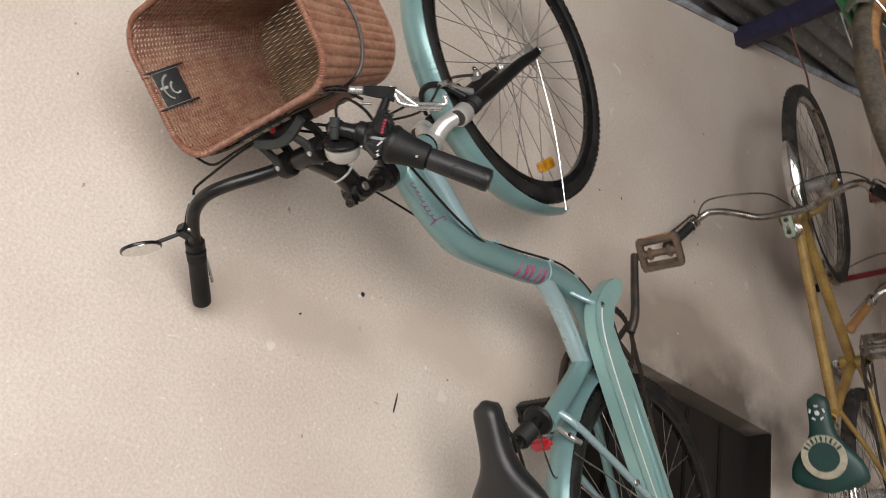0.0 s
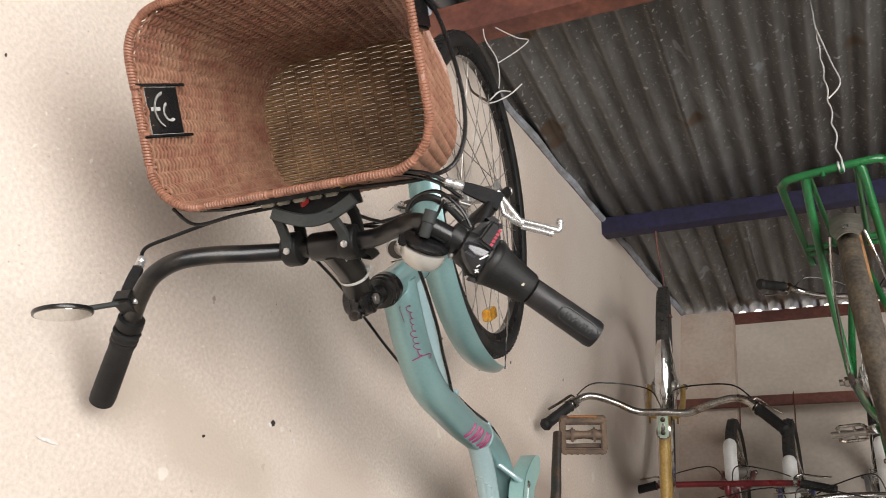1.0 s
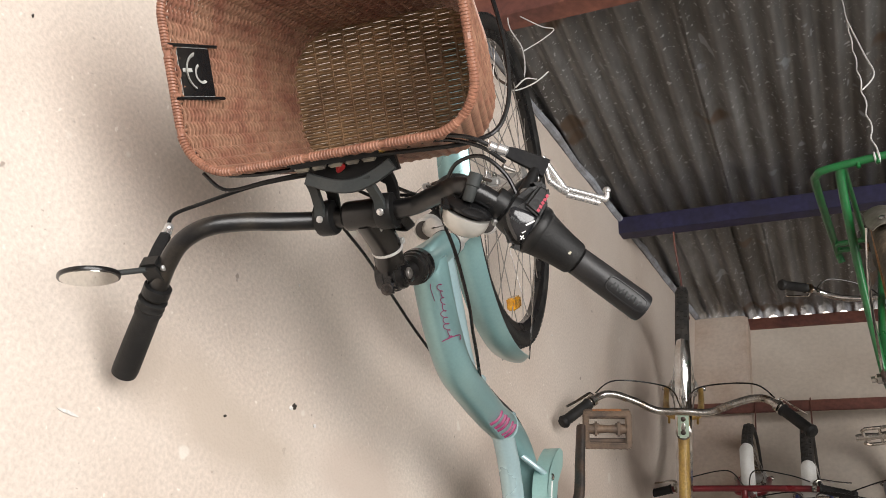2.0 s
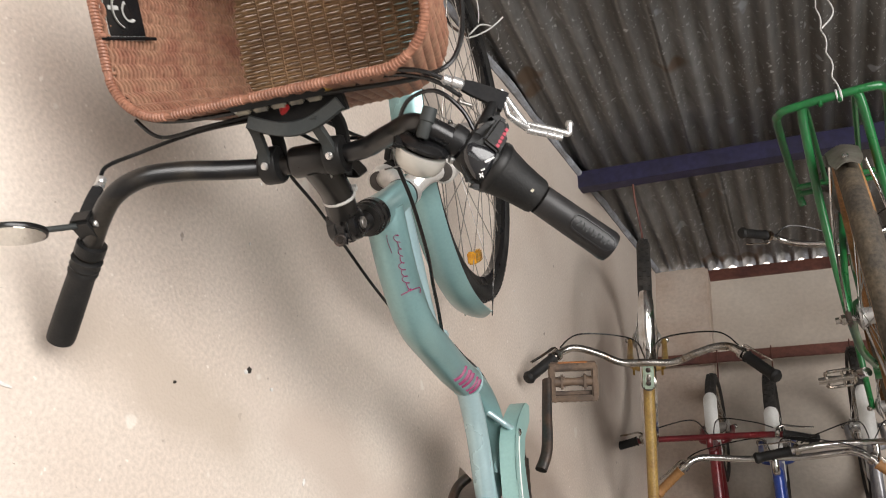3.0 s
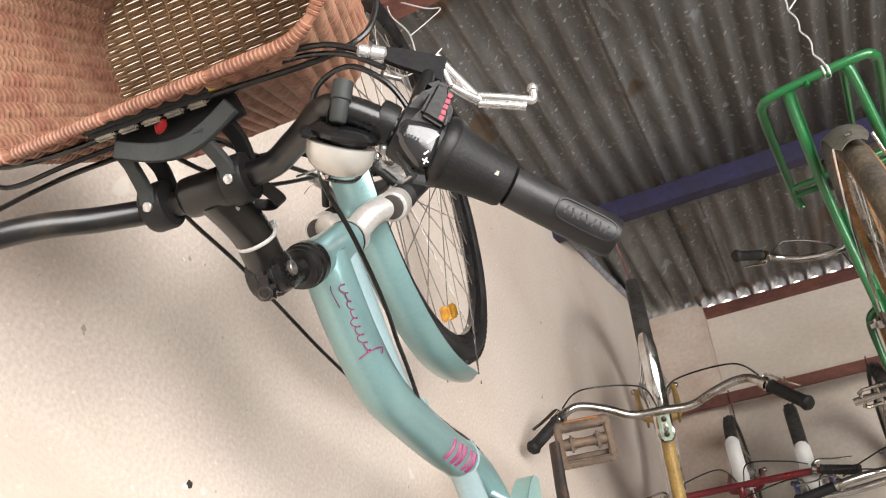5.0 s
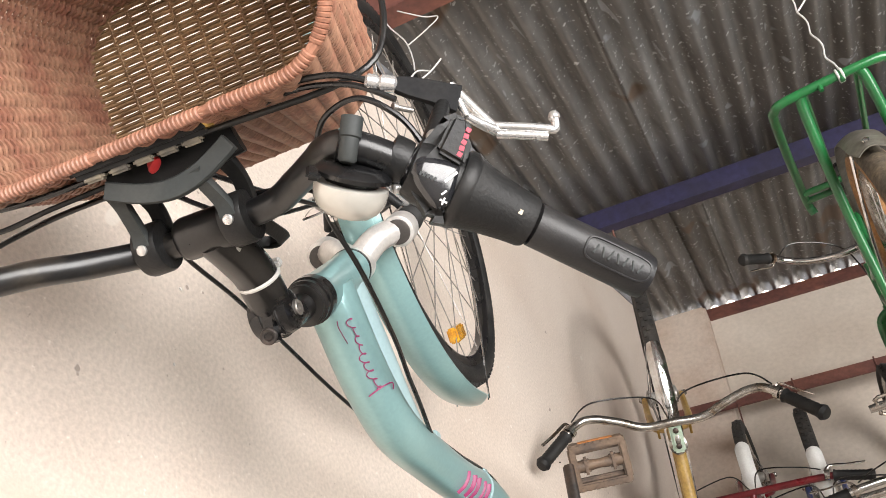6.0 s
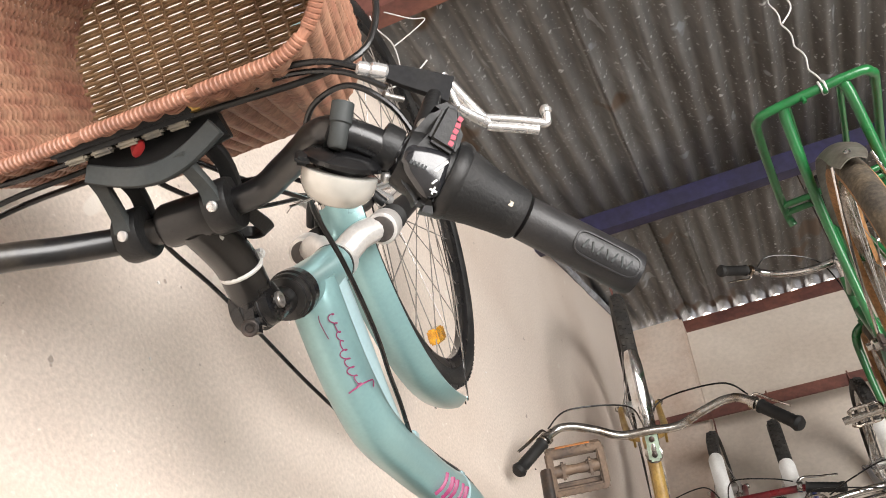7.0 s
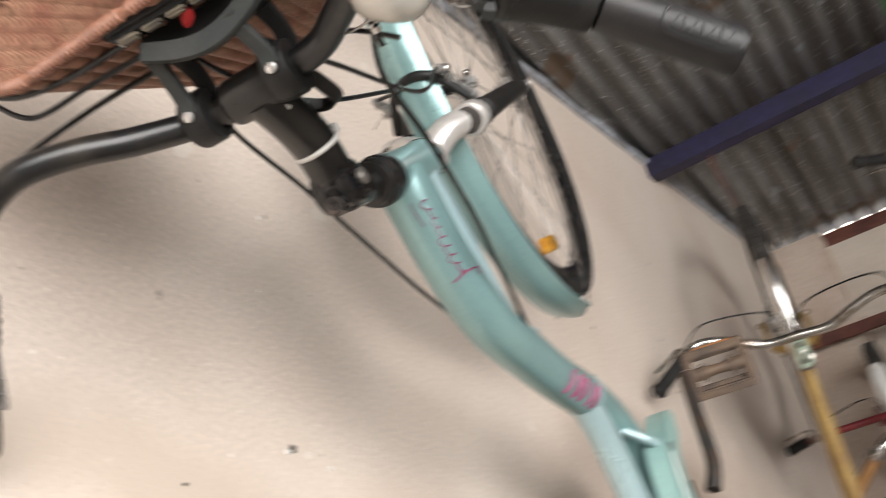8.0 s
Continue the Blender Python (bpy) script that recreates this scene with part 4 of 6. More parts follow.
# brake levers: room side and wall side
def brake_lever(blade_mat):
    P = lambda n, v, w: Vector((n, v, w))
    hood = part("brake_lever", ribbon([P(0.206, -0.234, -0.071), P(0.214, -0.228, -0.071), P(0.229, -0.217, -0.072), P(0.244, -0.204, -0.073)], Vector((0.1, 0.75, -0.6)), [0.0058, 0.0078, 0.0092, 0.0115], 0.0085), HOODM, city, "black and silver brake lever")
    part("bracket", tube([P(0.233, -0.209, -0.080), P(0.222, -0.204, -0.113), P(0.212, -0.196, -0.138)], [0.0070, 0.0090, 0.0140], 14, flat=0.8), PLASTIC, hood)
    part("screw", turned([(0.0062, -0.003), (0.0062, 0.0018), (0.0050, 0.0028), (0.0034, 0.0024), (0.0030, 0.0), (0.0, 0.0)], along(P(0.2255, -0.2110, -0.1205), P(0.268, -0.270, -0.190)), 16), STEEL, hood)
    part("limit_screw", turned([(0.0022, -0.006), (0.0022, 0.006), (0.0036, 0.007), (0.0036, 0.010)], along(P(0.208, -0.222, -0.088), P(0.190, -0.24, -0.094)), 10), STEEL, hood)
    part("barrel", turned([(0.0042, 0), (0.0060, 0.002), (0.0060, 0.008), (0.0046, 0.010), (0.0068, 0.012), (0.0064, 0.022), (0.0045, 0.024)], along(P(0.186, -0.245, -0.069), P(0.206, -0.234, -0.071)), 14), ALU, hood, "silver cable adjuster")
    edge_a, edge_b, meet = P(0.242, -0.214, -0.064), P(0.247, -0.195, -0.084), P(0.262, -0.172, -0.080)
    part("blade_web", tube([edge_a, P(0.252, -0.192, -0.072), meet], [0.0034, 0.0032, 0.0046], 10), blade_mat, hood)
    part("blade_web", tube([edge_b, P(0.254, -0.184, -0.083), meet], [0.0034, 0.0032, 0.0046], 10), blade_mat, hood)
    part("blade_web", tube([edge_a, edge_a.lerp(edge_b, 0.5), edge_b], 0.0032, 10), blade_mat, hood)
    run = [meet, P(0.273, -0.168, -0.082), P(0.286, -0.163, -0.084), P(0.298, -0.158, -0.086)]
    off = Vector((0.0, 0.0024, -0.0022))
    part("blade", tube([p - off for p in run] + [P(0.3045, -0.156, -0.082), P(0.3065, -0.161, -0.075)], 0.0035, 12), blade_mat, hood, "polished aluminium lever blade")
    part("blade_edge", tube([p + off for p in run], 0.0035, 12), blade_mat, hood)
    part("tip", turned([(0.002, 0), (0.0045, 0.0015), (0.0048, 0.004), (0.003, 0.007)], along(P(0.3065, -0.160, -0.077), P(0.3065, -0.165, -0.069)), 14), blade_mat, hood)


def far_brake_lever(blade_mat):
    """The lever at the wall side, seen end on: its hood and adjuster beside the bar, its blade behind the grip."""
    hood = part("brake_lever", ribbon([(-0.246, -0.213, -0.116), (-0.250, -0.208, -0.134), (-0.255, -0.200, -0.152), (-0.258, -0.190, -0.166)], Vector((0.75, 0.5, -0.3)), [0.0065, 0.0085, 0.0095, 0.010], 0.010), HOODM, city, "black and silver brake lever")
    part("bracket", tube([(-0.256, -0.195, -0.158), (-0.245, -0.188, -0.176)], [0.009, 0.014], 12), PLASTIC, hood)
    part("barrel", turned([(0.0042, 0), (0.0060, 0.002), (0.0060, 0.008), (0.0046, 0.010), (0.0066, 0.012), (0.0060, 0.018)], along((-0.247, -0.214, -0.098), (-0.246, -0.213, -0.116)), 14), ALU, hood, "silver cable adjuster")
    part("blade", tube([(-0.262, -0.180, -0.160), (-0.290, -0.135, -0.170), (-0.325, -0.085, -0.190)], 0.0036, 10), blade_mat, hood, "polished aluminium lever blade")


brake_lever(ALU)
far_brake_lever(ALU)

# wall-side grip, ribbed collar and mirror
grip_l = part("grip", turned([(0.012, 0.0), (0.0185, 0.002), (0.0165, 0.008), (0.0180, 0.012), (0.0162, 0.016), (0.0178, 0.020), (0.0160, 0.026), (0.0165, 0.05), (0.0172, 0.115), (0.0165, 0.124), (0.010, 0.127)], along(bar_at(0.125, -1), bar_at(0, -1)), 26), RUBBER, city, "black rubber handlebar grip")
part("ring", turned([(0.013, 0), (0.0175, 0.001), (0.0175, 0.014), (0.013, 0.015)], along(bar_at(0.145, -1), bar_at(0, -1)), 24), PLASTIC, grip_l)
mc = TM.inverted() @ Vector((0.138, 0.270, 2.061))
clampm = Matrix.Translation(bar_at(0.162, -1) + Vector((-0.004, -0.012, 0.0)))
mirror_part = part("mirror_clamp", block((0.030, 0.030, 0.022), clampm, 0.004), PLASTIC, city, "black mirror clamp")
part("bolt", turned([(0.004, -0.002), (0.004, 0.002), (0.002, 0.003)], along(clampm.translation + Vector((0.016, -0.004, -0.004)), clampm.translation + Vector((0.1, -0.01, -0.02))), 10), ALU, mirror_part)
part("mirror_arm", tube([clampm.translation, clampm.translation * 0.6 + mc * 0.4, mc], 0.0035, 10), GREYPL, mirror_part)
mn = TM.inverted().to_3x3() @ Vector((-0.047, -0.525, 0.845))
mm = along(mc, mc + mn)
part("mirror_frame", turned([(0.0325, -0.0030), (0.0345, -0.0026), (0.0352, 0.0), (0.0345, 0.0022), (0.030, 0.0026)], mm, 40), BLACK, mirror_part)
part("mirror_pane", turned([(0.0320, -0.0036), (0.0322, -0.0029)], mm, 40), MIRROR, mirror_part, "round mirror glass")

# bell
inv = TM.inverted().to_3x3()
bell_ax = inv @ Vector((-0.62, 0.60, -0.44))
bc = Vector((0.1615, -0.2125, -0.1485))
bmtx = along(bc, bc + bell_ax)
bell = part("bell", turned([(0.0, 0.0205), (0.010, 0.0200), (0.0170, 0.0180), (0.0225, 0.0135), (0.0258, 0.0075), (0.0268, 0.0), (0.0265, -0.004), (0.0245, -0.005)], bmtx, 40), BELL, city, "pearl-white bell dome")
part("bell_base", turned([(0.010, -0.019), (0.023, -0.017), (0.0280, -0.0125), (0.0280, -0.0095), (0.0215, -0.0090), (0.0190, -0.004)], bmtx, 40), BLACK, bell)
part("bell_mark", turned([(0.0, 0.0209), (0.0095, 0.0204), (0.0095, 0.0200)], bmtx @ Matrix.Translation((0.006, 0.004, -0.0004)) @ Matrix.Diagonal((1.0, 0.62, 1, 1)), 24), GREYPL, bell)
part("bell_strap", turned([(0.0118, -0.006), (0.0140, -0.005), (0.0140, 0.005), (0.0118, 0.006)], along((0.1695, -0.236, -0.131), (0.190, -0.221, -0.1355)), 24), PLASTIC, bell)
part("bell_post", turned([(0.0078, -0.004), (0.0078, 0.010), (0.0066, 0.011), (0.0066, 0.026), (0.0050, 0.028)], along(Vector((0.181, -0.252, -0.131)), Vector((0.168, -0.233, -0.156))), 16), GREYPL, bell)
part("hammer", turned([(0.0030, 0), (0.0042, 0.001), (0.0042, 0.009), (0.0026, 0.010)], along(bc + Vector((0.027, 0.012, 0.0)), bc + Vector((0.040, 0.020, 0.006))), 12), ALU, bell)
part("spring_tail", tube([bc + Vector((-0.024, 0.012, 0.004)), bc + Vector((-0.034, 0.012, 0.002)), bc + Vector((-0.042, 0.008, -0.004))], 0.0009, 6), CHROME, bell)
part("tail_knob", turned([(0.0020, 0), (0.0034, 0.001), (0.0034, 0.006), (0.0020, 0.007)], along(bc + Vector((-0.022, 0.014, 0.0)), bc + Vector((-0.026, 0.030, 0.004))), 10), CHROME, bell)
part("bell_thumb", block((0.010, 0.026, 0.006), bmtx @ Matrix.Translation((0.028, -0.012, -0.010)), 0.002), PLASTIC, bell)

# fork with silver crown
crown_c = st(0.236)
part("lower_headset", turned([(0.02, 0), (0.0262, 0.001), (0.0262, 0.006), (0.02, 0.008)], along(st(0.151), st(0.3)), 28), BLACK, headset)
fork = part("fork_crown", turned([(0.018, 0), (0.0235, 0.002), (0.0235, 0.030), (0.018, 0.034)], along(st(0.160), st(0.3)), 28), CROWN, city, "silver fork crown with two leg clamps")
for s in (-1, 1):
    cap = Vector((0.054 * s, 0.1145, 0.2035))
    part("crown_arm", tube([st(0.182), Vector((0.028 * s, 0.104, 0.188)), cap + DV * 0.014], [0.0190, 0.0125, 0.0165], 16), CROWN, fork)
    part("leg_clamp", turned([(0.0165, -0.006), (0.0205, -0.004), (0.0215, 0.0), (0.0215, 0.026), (0.017, 0.030)], along(cap, cap + DV), 28), CROWN, fork)
    part("leg_cap", turned([(0.0140, -0.0085), (0.0166, -0.0075), (0.0168, 0.002)], along(cap - DV * 0.0002, cap + DV), 24), CAPGREY, fork)
    part("stanchion", turned([(0.0128, 0), (0.0128, 0.11)], along(cap + DV * 0.02, cap + DV), 22), GREYPL, fork)
    hub_end = Vector((0.060 * s, HUB_F[0], HUB_F[1]))
    knee = cap + DV * 0.075
    leg = part("fork_leg", tube([knee, knee + DV * 0.10 + Vector((0.002 * s, 0, 0)), hub_end - DV * 0.10 + FV * 0.004, hub_end - DV * 0.03, hub_end + DV * 0.006], [0.0175, 0.0172, 0.0165, 0.0135, 0.010], 18), PLASTIC, fork, "black fork lower leg")
    part("bellows", turned([(0.0155, 0), (0.019, 0.004), (0.0155, 0.008), (0.019, 0.012), (0.0155, 0.016), (0.019, 0.020), (0.0185, 0.026)], along(cap + DV * 0.052, cap + DV), 20), RUBBER, leg)
    part("axle_nut", turned([(0.009, 0), (0.009, 0.008), (0.006, 0.012)], along(hub_end, hub_end + Vector((s, 0, 0))), 8), ALU, leg)
    # rim brake arm with shoe
    arm = part("brake_arm", tube([cap + DV * 0.085 + FV * 0.022, Vector((0.044 * s, 0.102, 0.275)), Vector((0.047 * s, 0.070, 0.262)), Vector((0.044 * s, 0.055, 0.246))], [0.008, 0.007, 0.006, 0.005], 12), ALU, fork, "silver rim brake arm")
    part("shoe", block((0.012, 0.030, 0.012), Matrix.Translation((0.024 * s, 0.118, 0.300)) @ Matrix.Rotation(0.9, 4, 'X'), 0.003), RUBBER, arm)
    part("bolt", turned([(0.006, -0.004), (0.006, 0.006), (0.004, 0.008)], along((0.047 * s, 0.070, 0.262), (0.2 * s, 0.02, 0.24)), 12), CHROME, arm)
part("brake_bridge", tube([cap_pt for cap_pt in (Vector((-0.054, 0.120, 0.262)), Vector((-0.03, 0.075, 0.268)), Vector((0, 0.062, 0.270)), Vector((0.03, 0.075, 0.268)), Vector((0.054, 0.120, 0.262)))], 0.0065, 10, flat=0.7), PLASTIC, fork, "black brake booster arch")
# wire pull across the mudguard: left noodle end, clip on the guard, pinch block at the room side
part("brake_wire", tube([(-0.078, 0.128, 0.337), (-0.052, 0.116, 0.330), (-0.020, 0.108, 0.325), (0.012, 0.122, 0.338), (0.036, 0.150, 0.354)], 0.0032, 8), DARKSTEEL, fork)
part("noodle_end", turned([(0.0030, -0.004), (0.0062, -0.003), (0.0062, 0.003), (0.0040, 0.005), (0.0034, 0.014)], along((-0.078, 0.128, 0.337), (-0.050, 0.115, 0.330)), 14), ALU, fork, "silver brake cable end")
part("wire_tail", tube([(-0.078, 0.128, 0.337), (-0.092, 0.130, 0.336), (-0.104, 0.136, 0.332)], 0.0008, 6), CHROME, fork)
part("guard_clip", block((0.030, 0.010, 0.026), Matrix.Translation((0.0, 0.101, 0.306)) @ Matrix.Rotation(0.5, 4, 'X'), 0.003), ALU, fork, "silver mudguard clip")
part("pinch_block", block((0.024, 0.016, 0.018), Matrix.Translation((0.038, 0.156, 0.356)) @ Matrix.Rotation(0.5, 4, 'X'), 0.004), ALU, fork, "silver pinch block")
part("bolt", turned([(0.0050, -0.002), (0.0050, 0.005), (0.0034, 0.007)], along((0.040, 0.148, 0.366), (0.060, 0.05, 0.36)), 12), CHROME, fork)

# cables
def cable(pts, r=0.0026, material=None, label=""):
    return part("cable", tube(pts, r, 8, 8), material or BLACK, city, label)


# both brake cables, the two gear cables and the rear brake's run under the main tube
cable([(0.190, -0.243, -0.069), (0.160, -0.256, -0.060), (0.110, -0.258, -0.052), (0.055, -0.246, -0.046), (0.0, -0.236, -0.040), (-0.05, -0.20, -0.01), (-0.03, -0.08, 0.06), (0.0, 0.03, 0.2), (-0.04, 0.055, 0.246)])
cable([(0.204, -0.230, -0.084), (0.172, -0.246, -0.066), (0.120, -0.250, -0.050), (0.05, -0.235, -0.040), (-0.03, -0.232, -0.050), (-0.10, -0.240, -0.070), (-0.150, -0.247, -0.085), (-0.175, -0.270, -0.075)], 0.0024)
cable([(0.216, -0.204, -0.118), (0.204, -0.224, -0.098), (0.178, -0.240, -0.080), (0.146, -0.232, -0.076), (0.128, -0.210, -0.082), (0.122, -0.188, -0.092), (0.120, -0.16, -0.10)], 0.0024)
cable([(0.128, -0.150, -0.080), (0.09, -0.165, -0.055), (0.05, -0.17, -0.045), (0.0, -0.16, -0.03)], 0.0022)
cable([(-0.248, -0.215, -0.100), (-0.240, -0.222, -0.088), (-0.205, -0.221, -0.072), (-0.138, -0.215, -0.042), (-0.071, -0.209, -0.028), (-0.010, -0.207, -0.023), (0.03, -0.12, 0.02), (0.04, 0.02, 0.15), (0.044, 0.055, 0.246)])
cable([(0.165, -0.230, -0.128), (0.147, -0.212, -0.105), (0.107, -0.158, -0.047), (0.068, -0.085, 0.008), (0.068, -0.014, 0.002), (0.064, 0.076, -0.013), (0.052, 0.143, -0.013), (0.043, 0.195, -0.010), (0.025, 0.275, 0.004), (0.014, 0.318, 0.030), (0.010, 0.42, 0.066), (0.012, 0.512, 0.097), (0.012, 0.580, 0.112), (0.014, 0.655, 0.106), (0.02, 0.715, 0.070), (0.03, 0.73, -0.03)], 0.0027)
cable([(-0.05, -0.18, -0.04), (-0.062, -0.12, -0.025), (-0.064, -0.037, -0.002), (-0.066, 0.049, 0.016), (-0.058, 0.159, 0.022), (-0.045, 0.250, 0.024), (-0.02, 0.34, 0.010)], 0.0024)

# basket adapter between bar and basket
BM = Matrix.Translation((0, -0.303, -0.118)) @ Matrix((Vector((1, 0, 0)), FV, DV)).transposed().to_4x4()   # X across, Y forwards, Z into the basket
mm = BM @ Matrix.Translation((-0.002, -0.012, 0.074)) @ Matrix.Rotation(-0.2, 4, 'Y')
mount = part("basket_adapter", block((0.118, 0.014, 0.034), mm, 0.004), PLASTIC, city, "black quick-release basket adapter")
DUSTPL = mat("dusty_plastic", (0.17, 0.145, 0.105), 0.75, col2=(0.07, 0.062, 0.052), scale=60)
for k in range(5):
    part("tooth", block((0.017, 0.006, 0.012), mm @ Matrix.Translation((-0.042 + 0.0205 * k, -0.009, -0.008)), 0.002), DUSTPL, mount)
arc = [Vector((-0.043 + 0.108 * u, -0.241 + 0.004 * u + 0.014 * math.sin(math.pi * u), -0.077 + 0.011 * u - 0.011 * math.sin(math.pi * u))) for u in [k / 12 for k in range(13)]]
DOWN = Vector((0.1, 0.75, -0.62))
part("arched_band", ribbon(arc, DOWN, [0.0078, 0.0085, 0.0078], 0.009), GREYPL, mount, "dark grey arched rubber band")
part("backing", ribbon([(-0.050, -0.236, -0.056), (0.005, -0.226, -0.054), (0.062, -0.230, -0.042)], DOWN, [0.017, 0.014, 0.017], 0.012), PLASTIC, mount)
part("button", turned([(0.0038, 0), (0.0038, 0.010), (0.0070, 0.0112), (0.0088, 0.015), (0.0082, 0.017), (0.003, 0.018)], along((-0.006, -0.250, -0.056), (0.004, -0.2385, -0.0745)) @ Matrix.Diagonal((1.0, 0.55, 1.0, 1)), 18), RED, mount, "red release button")
for n, v, w in ((-0.052, -0.252, -0.070), (0.056, -0.254, -0.061)):
    part("bolt", turned([(0.006, 0), (0.0065, 0.003), (0.005, 0.007), (0.003, 0.008)], along(Vector((n, v, w)) + FV * 0.006, Vector((n, v, w)) - FV), 12), BRASS if n > 0 else ALU, mount)
for s in (-1, 1):
    n0 = -0.005 + 0.041 * s
    ctr = Vector((n0, -0.1705, -0.0725))
    cl = part("bar_clamp", turned([(0.0122, -0.012), (0.0215, -0.011), (0.0228, -0.008), (0.0228, 0.008), (0.0215, 0.011), (0.0122, 0.012)], Matrix.Translation(ctr) @ Matrix.Rotation(math.pi / 2, 4, 'Y'), 26), PLASTIC, mount, "black handlebar clamp")
    top = Vector((n0 - 0.006 * s, -0.232, -0.076))
    part("arm", ribbon([ctr + Vector((0, -0.014, -0.012)), ctr + Vector((-0.001 * s, -0.026, -0.006)), ctr.lerp(top, 0.75) + Vector((0, -0.004, -0.002)), top], Vector((1, 0, 0)), [0.0085, 0.0065, 0.006, 0.0085], 0.009), GREYPL, cl, "dark grey rubber arm")
    part("arm", ribbon([ctr + Vector((0.004, 0.010, 0.014)), Vector((n0 + 0.010, -0.195, -0.050)), Vector((n0 + 0.006, -0.226, -0.050))], Vector((1, 0, 0)), [0.008, 0.007, 0.0085], 0.009), PLASTIC, cl)
    part("bolt", turned([(0.0045, -0.002), (0.0045, 0.002), (0.003, 0.0028)], along(ctr + Vector((0, -0.0145, -0.0175)), ctr + Vector((0, -0.145, -0.175))), 12), ALU, cl)
part("hook", ribbon([(0.044, -0.160, -0.066), (0.046, -0.140, -0.058), (0.044, -0.118, -0.047), (0.030, -0.114, -0.042), (0.018, -0.122, -0.044)], Vector((0.7, 0, 0.7)), [0.006, 0.0065, 0.005], 0.006), PLASTIC, mount)

# ---- wicker basket ----
def rounded(hx, y0, y1, rad, count):
    """Places evenly round a rounded rectangle, with outward normals."""
    cx = [(hx - rad, y1 - rad, 0), (-hx + rad, y1 - rad, 90), (-hx + rad, y0 + rad, 180), (hx - rad, y0 + rad, 270)]
    segs = []
    for k in range(4):
        x, y, a = cx[k]
        segs.append(("arc", x, y, a, rad * math.pi / 2))
        nx, ny, na = cx[(k + 1) % 4]
        p = Vector((x + rad * math.cos(radians(a + 90)), y + rad * math.sin(radians(a + 90))))
        q = Vector((nx + rad * math.cos(radians(na)), ny + rad * math.sin(radians(na))))
        segs.append(("line", p, q, a + 90, (q - p).length))
    total = sum(s[4] for s in segs)
    out = []
    for i in range(count):
        d = total * i / count
        for sgm in segs:
            if d <= sgm[4]:
                if sgm[0] == "arc":
                    an = radians(sgm[3] + 90 * d / sgm[4])
                    out.append((sgm[1] + rad * math.cos(an), sgm[2] + rad * math.sin(an), math.cos(an), math.sin(an)))
                else:
                    p = sgm[1].lerp(sgm[2], d / max(sgm[4], 1e-9))
                    out.append((p.x, p.y, math.cos(radians(sgm[3])), math.sin(radians(sgm[3]))))
                break
            d -= sgm[4]
    return out


DEPTH = 0.235
RIM = (0.188, -0.006, 0.2496, 0.060)
FLOOR = (0.1453, -0.0145, 0.190, 0.0735)
def basket_ring(z, count):
    t = (z / DEPTH) ** 0.9
    dims = [a + (b - a) * t for a, b in zip(RIM, FLOOR)]
    return [(x + 0.0128 * t, y, nx, ny) for x, y, nx, ny in rounded(dims[0], dims[1], dims[2], dims[3], count)]


basket = empty("basket", TM @ Matrix.Translation((-0.0014, -0.2806, -0.0779)) @ Matrix.Rotation(radians(-2.5), 4, 'Y') @ Matrix((Vector((1, 0, 0)), Vector((0.0, -0.7712, 0.6366)), Vector((0.0, 0.6366, 0.7712)))).transposed().to_4x4(), "reddish-brown woven wicker bicycle basket clipped to a handlebar", "basket")
STAKES = 64
per = STAKES * 4
bm = bmesh.new()
ROWS_W = 76
for j in range(ROWS_W):
    z = 0.010 + (DEPTH - 0.014) * j / (ROWS_W - 1)
    pts = []
    for i, (x, y, nx, ny) in enumerate(basket_ring(z, per)):
        ph = math.cos(math.pi * i / 4 * 1.0 + math.pi * j)
        off = 0.0034 * ph
        pts.append(Vector((x + nx * off, y + ny * off, z + 0.0006 * noise.noise((x * 30, y * 30, j * 3.1)))))
    sweep(bm, pts, 0.0021, 5, closed=True)
weave = tagged(part("weave", bm, WICKER, basket), kind="stuff")
for k in range(STAKES):
    line = []
    for j in range(9):
        z = DEPTH * j / 8
        x, y, nx, ny = basket_ring(z, per)[(k * 4) % per]
        line.append(Vector((x, y, z)))
    part("stake", sweep(bmesh.new(), line, 0.0026, 6), WICKER, basket)
# floor of the basket
bm = bmesh.new()
for j in range(48):
    y = FLOOR[1] + 0.004 + (FLOOR[2] - FLOOR[1] - 0.008) * j / 47
    dy = max(0.0, FLOOR[1] + FLOOR[3] - y, y - (FLOOR[2] - FLOOR[3]))
    hx = FLOOR[0] - FLOOR[3] + math.sqrt(max(0, FLOOR[3] ** 2 - dy ** 2))
    cnt = 70
    sweep(bm, [Vector((0.0128 - hx + 2 * hx * i / cnt, y, DEPTH + 0.0020 * math.cos(math.pi * (-hx + 2 * hx * i / cnt) / 0.0235 + math.pi * j))) for i in range(cnt + 1)], 0.00215, 5)
tagged(part("floor_weave", bm, WICKER2, basket, "tan woven basket floor"), kind="stuff")
for k in range(10):
    x = -0.093 + 0.0235 * k
    part("floor_stake", sweep(bmesh.new(), [Vector((x, FLOOR[1] + 0.012, DEPTH)), Vector((x, FLOOR[2] - 0.012, DEPTH))], 0.0024, 6), WICKER2, basket)
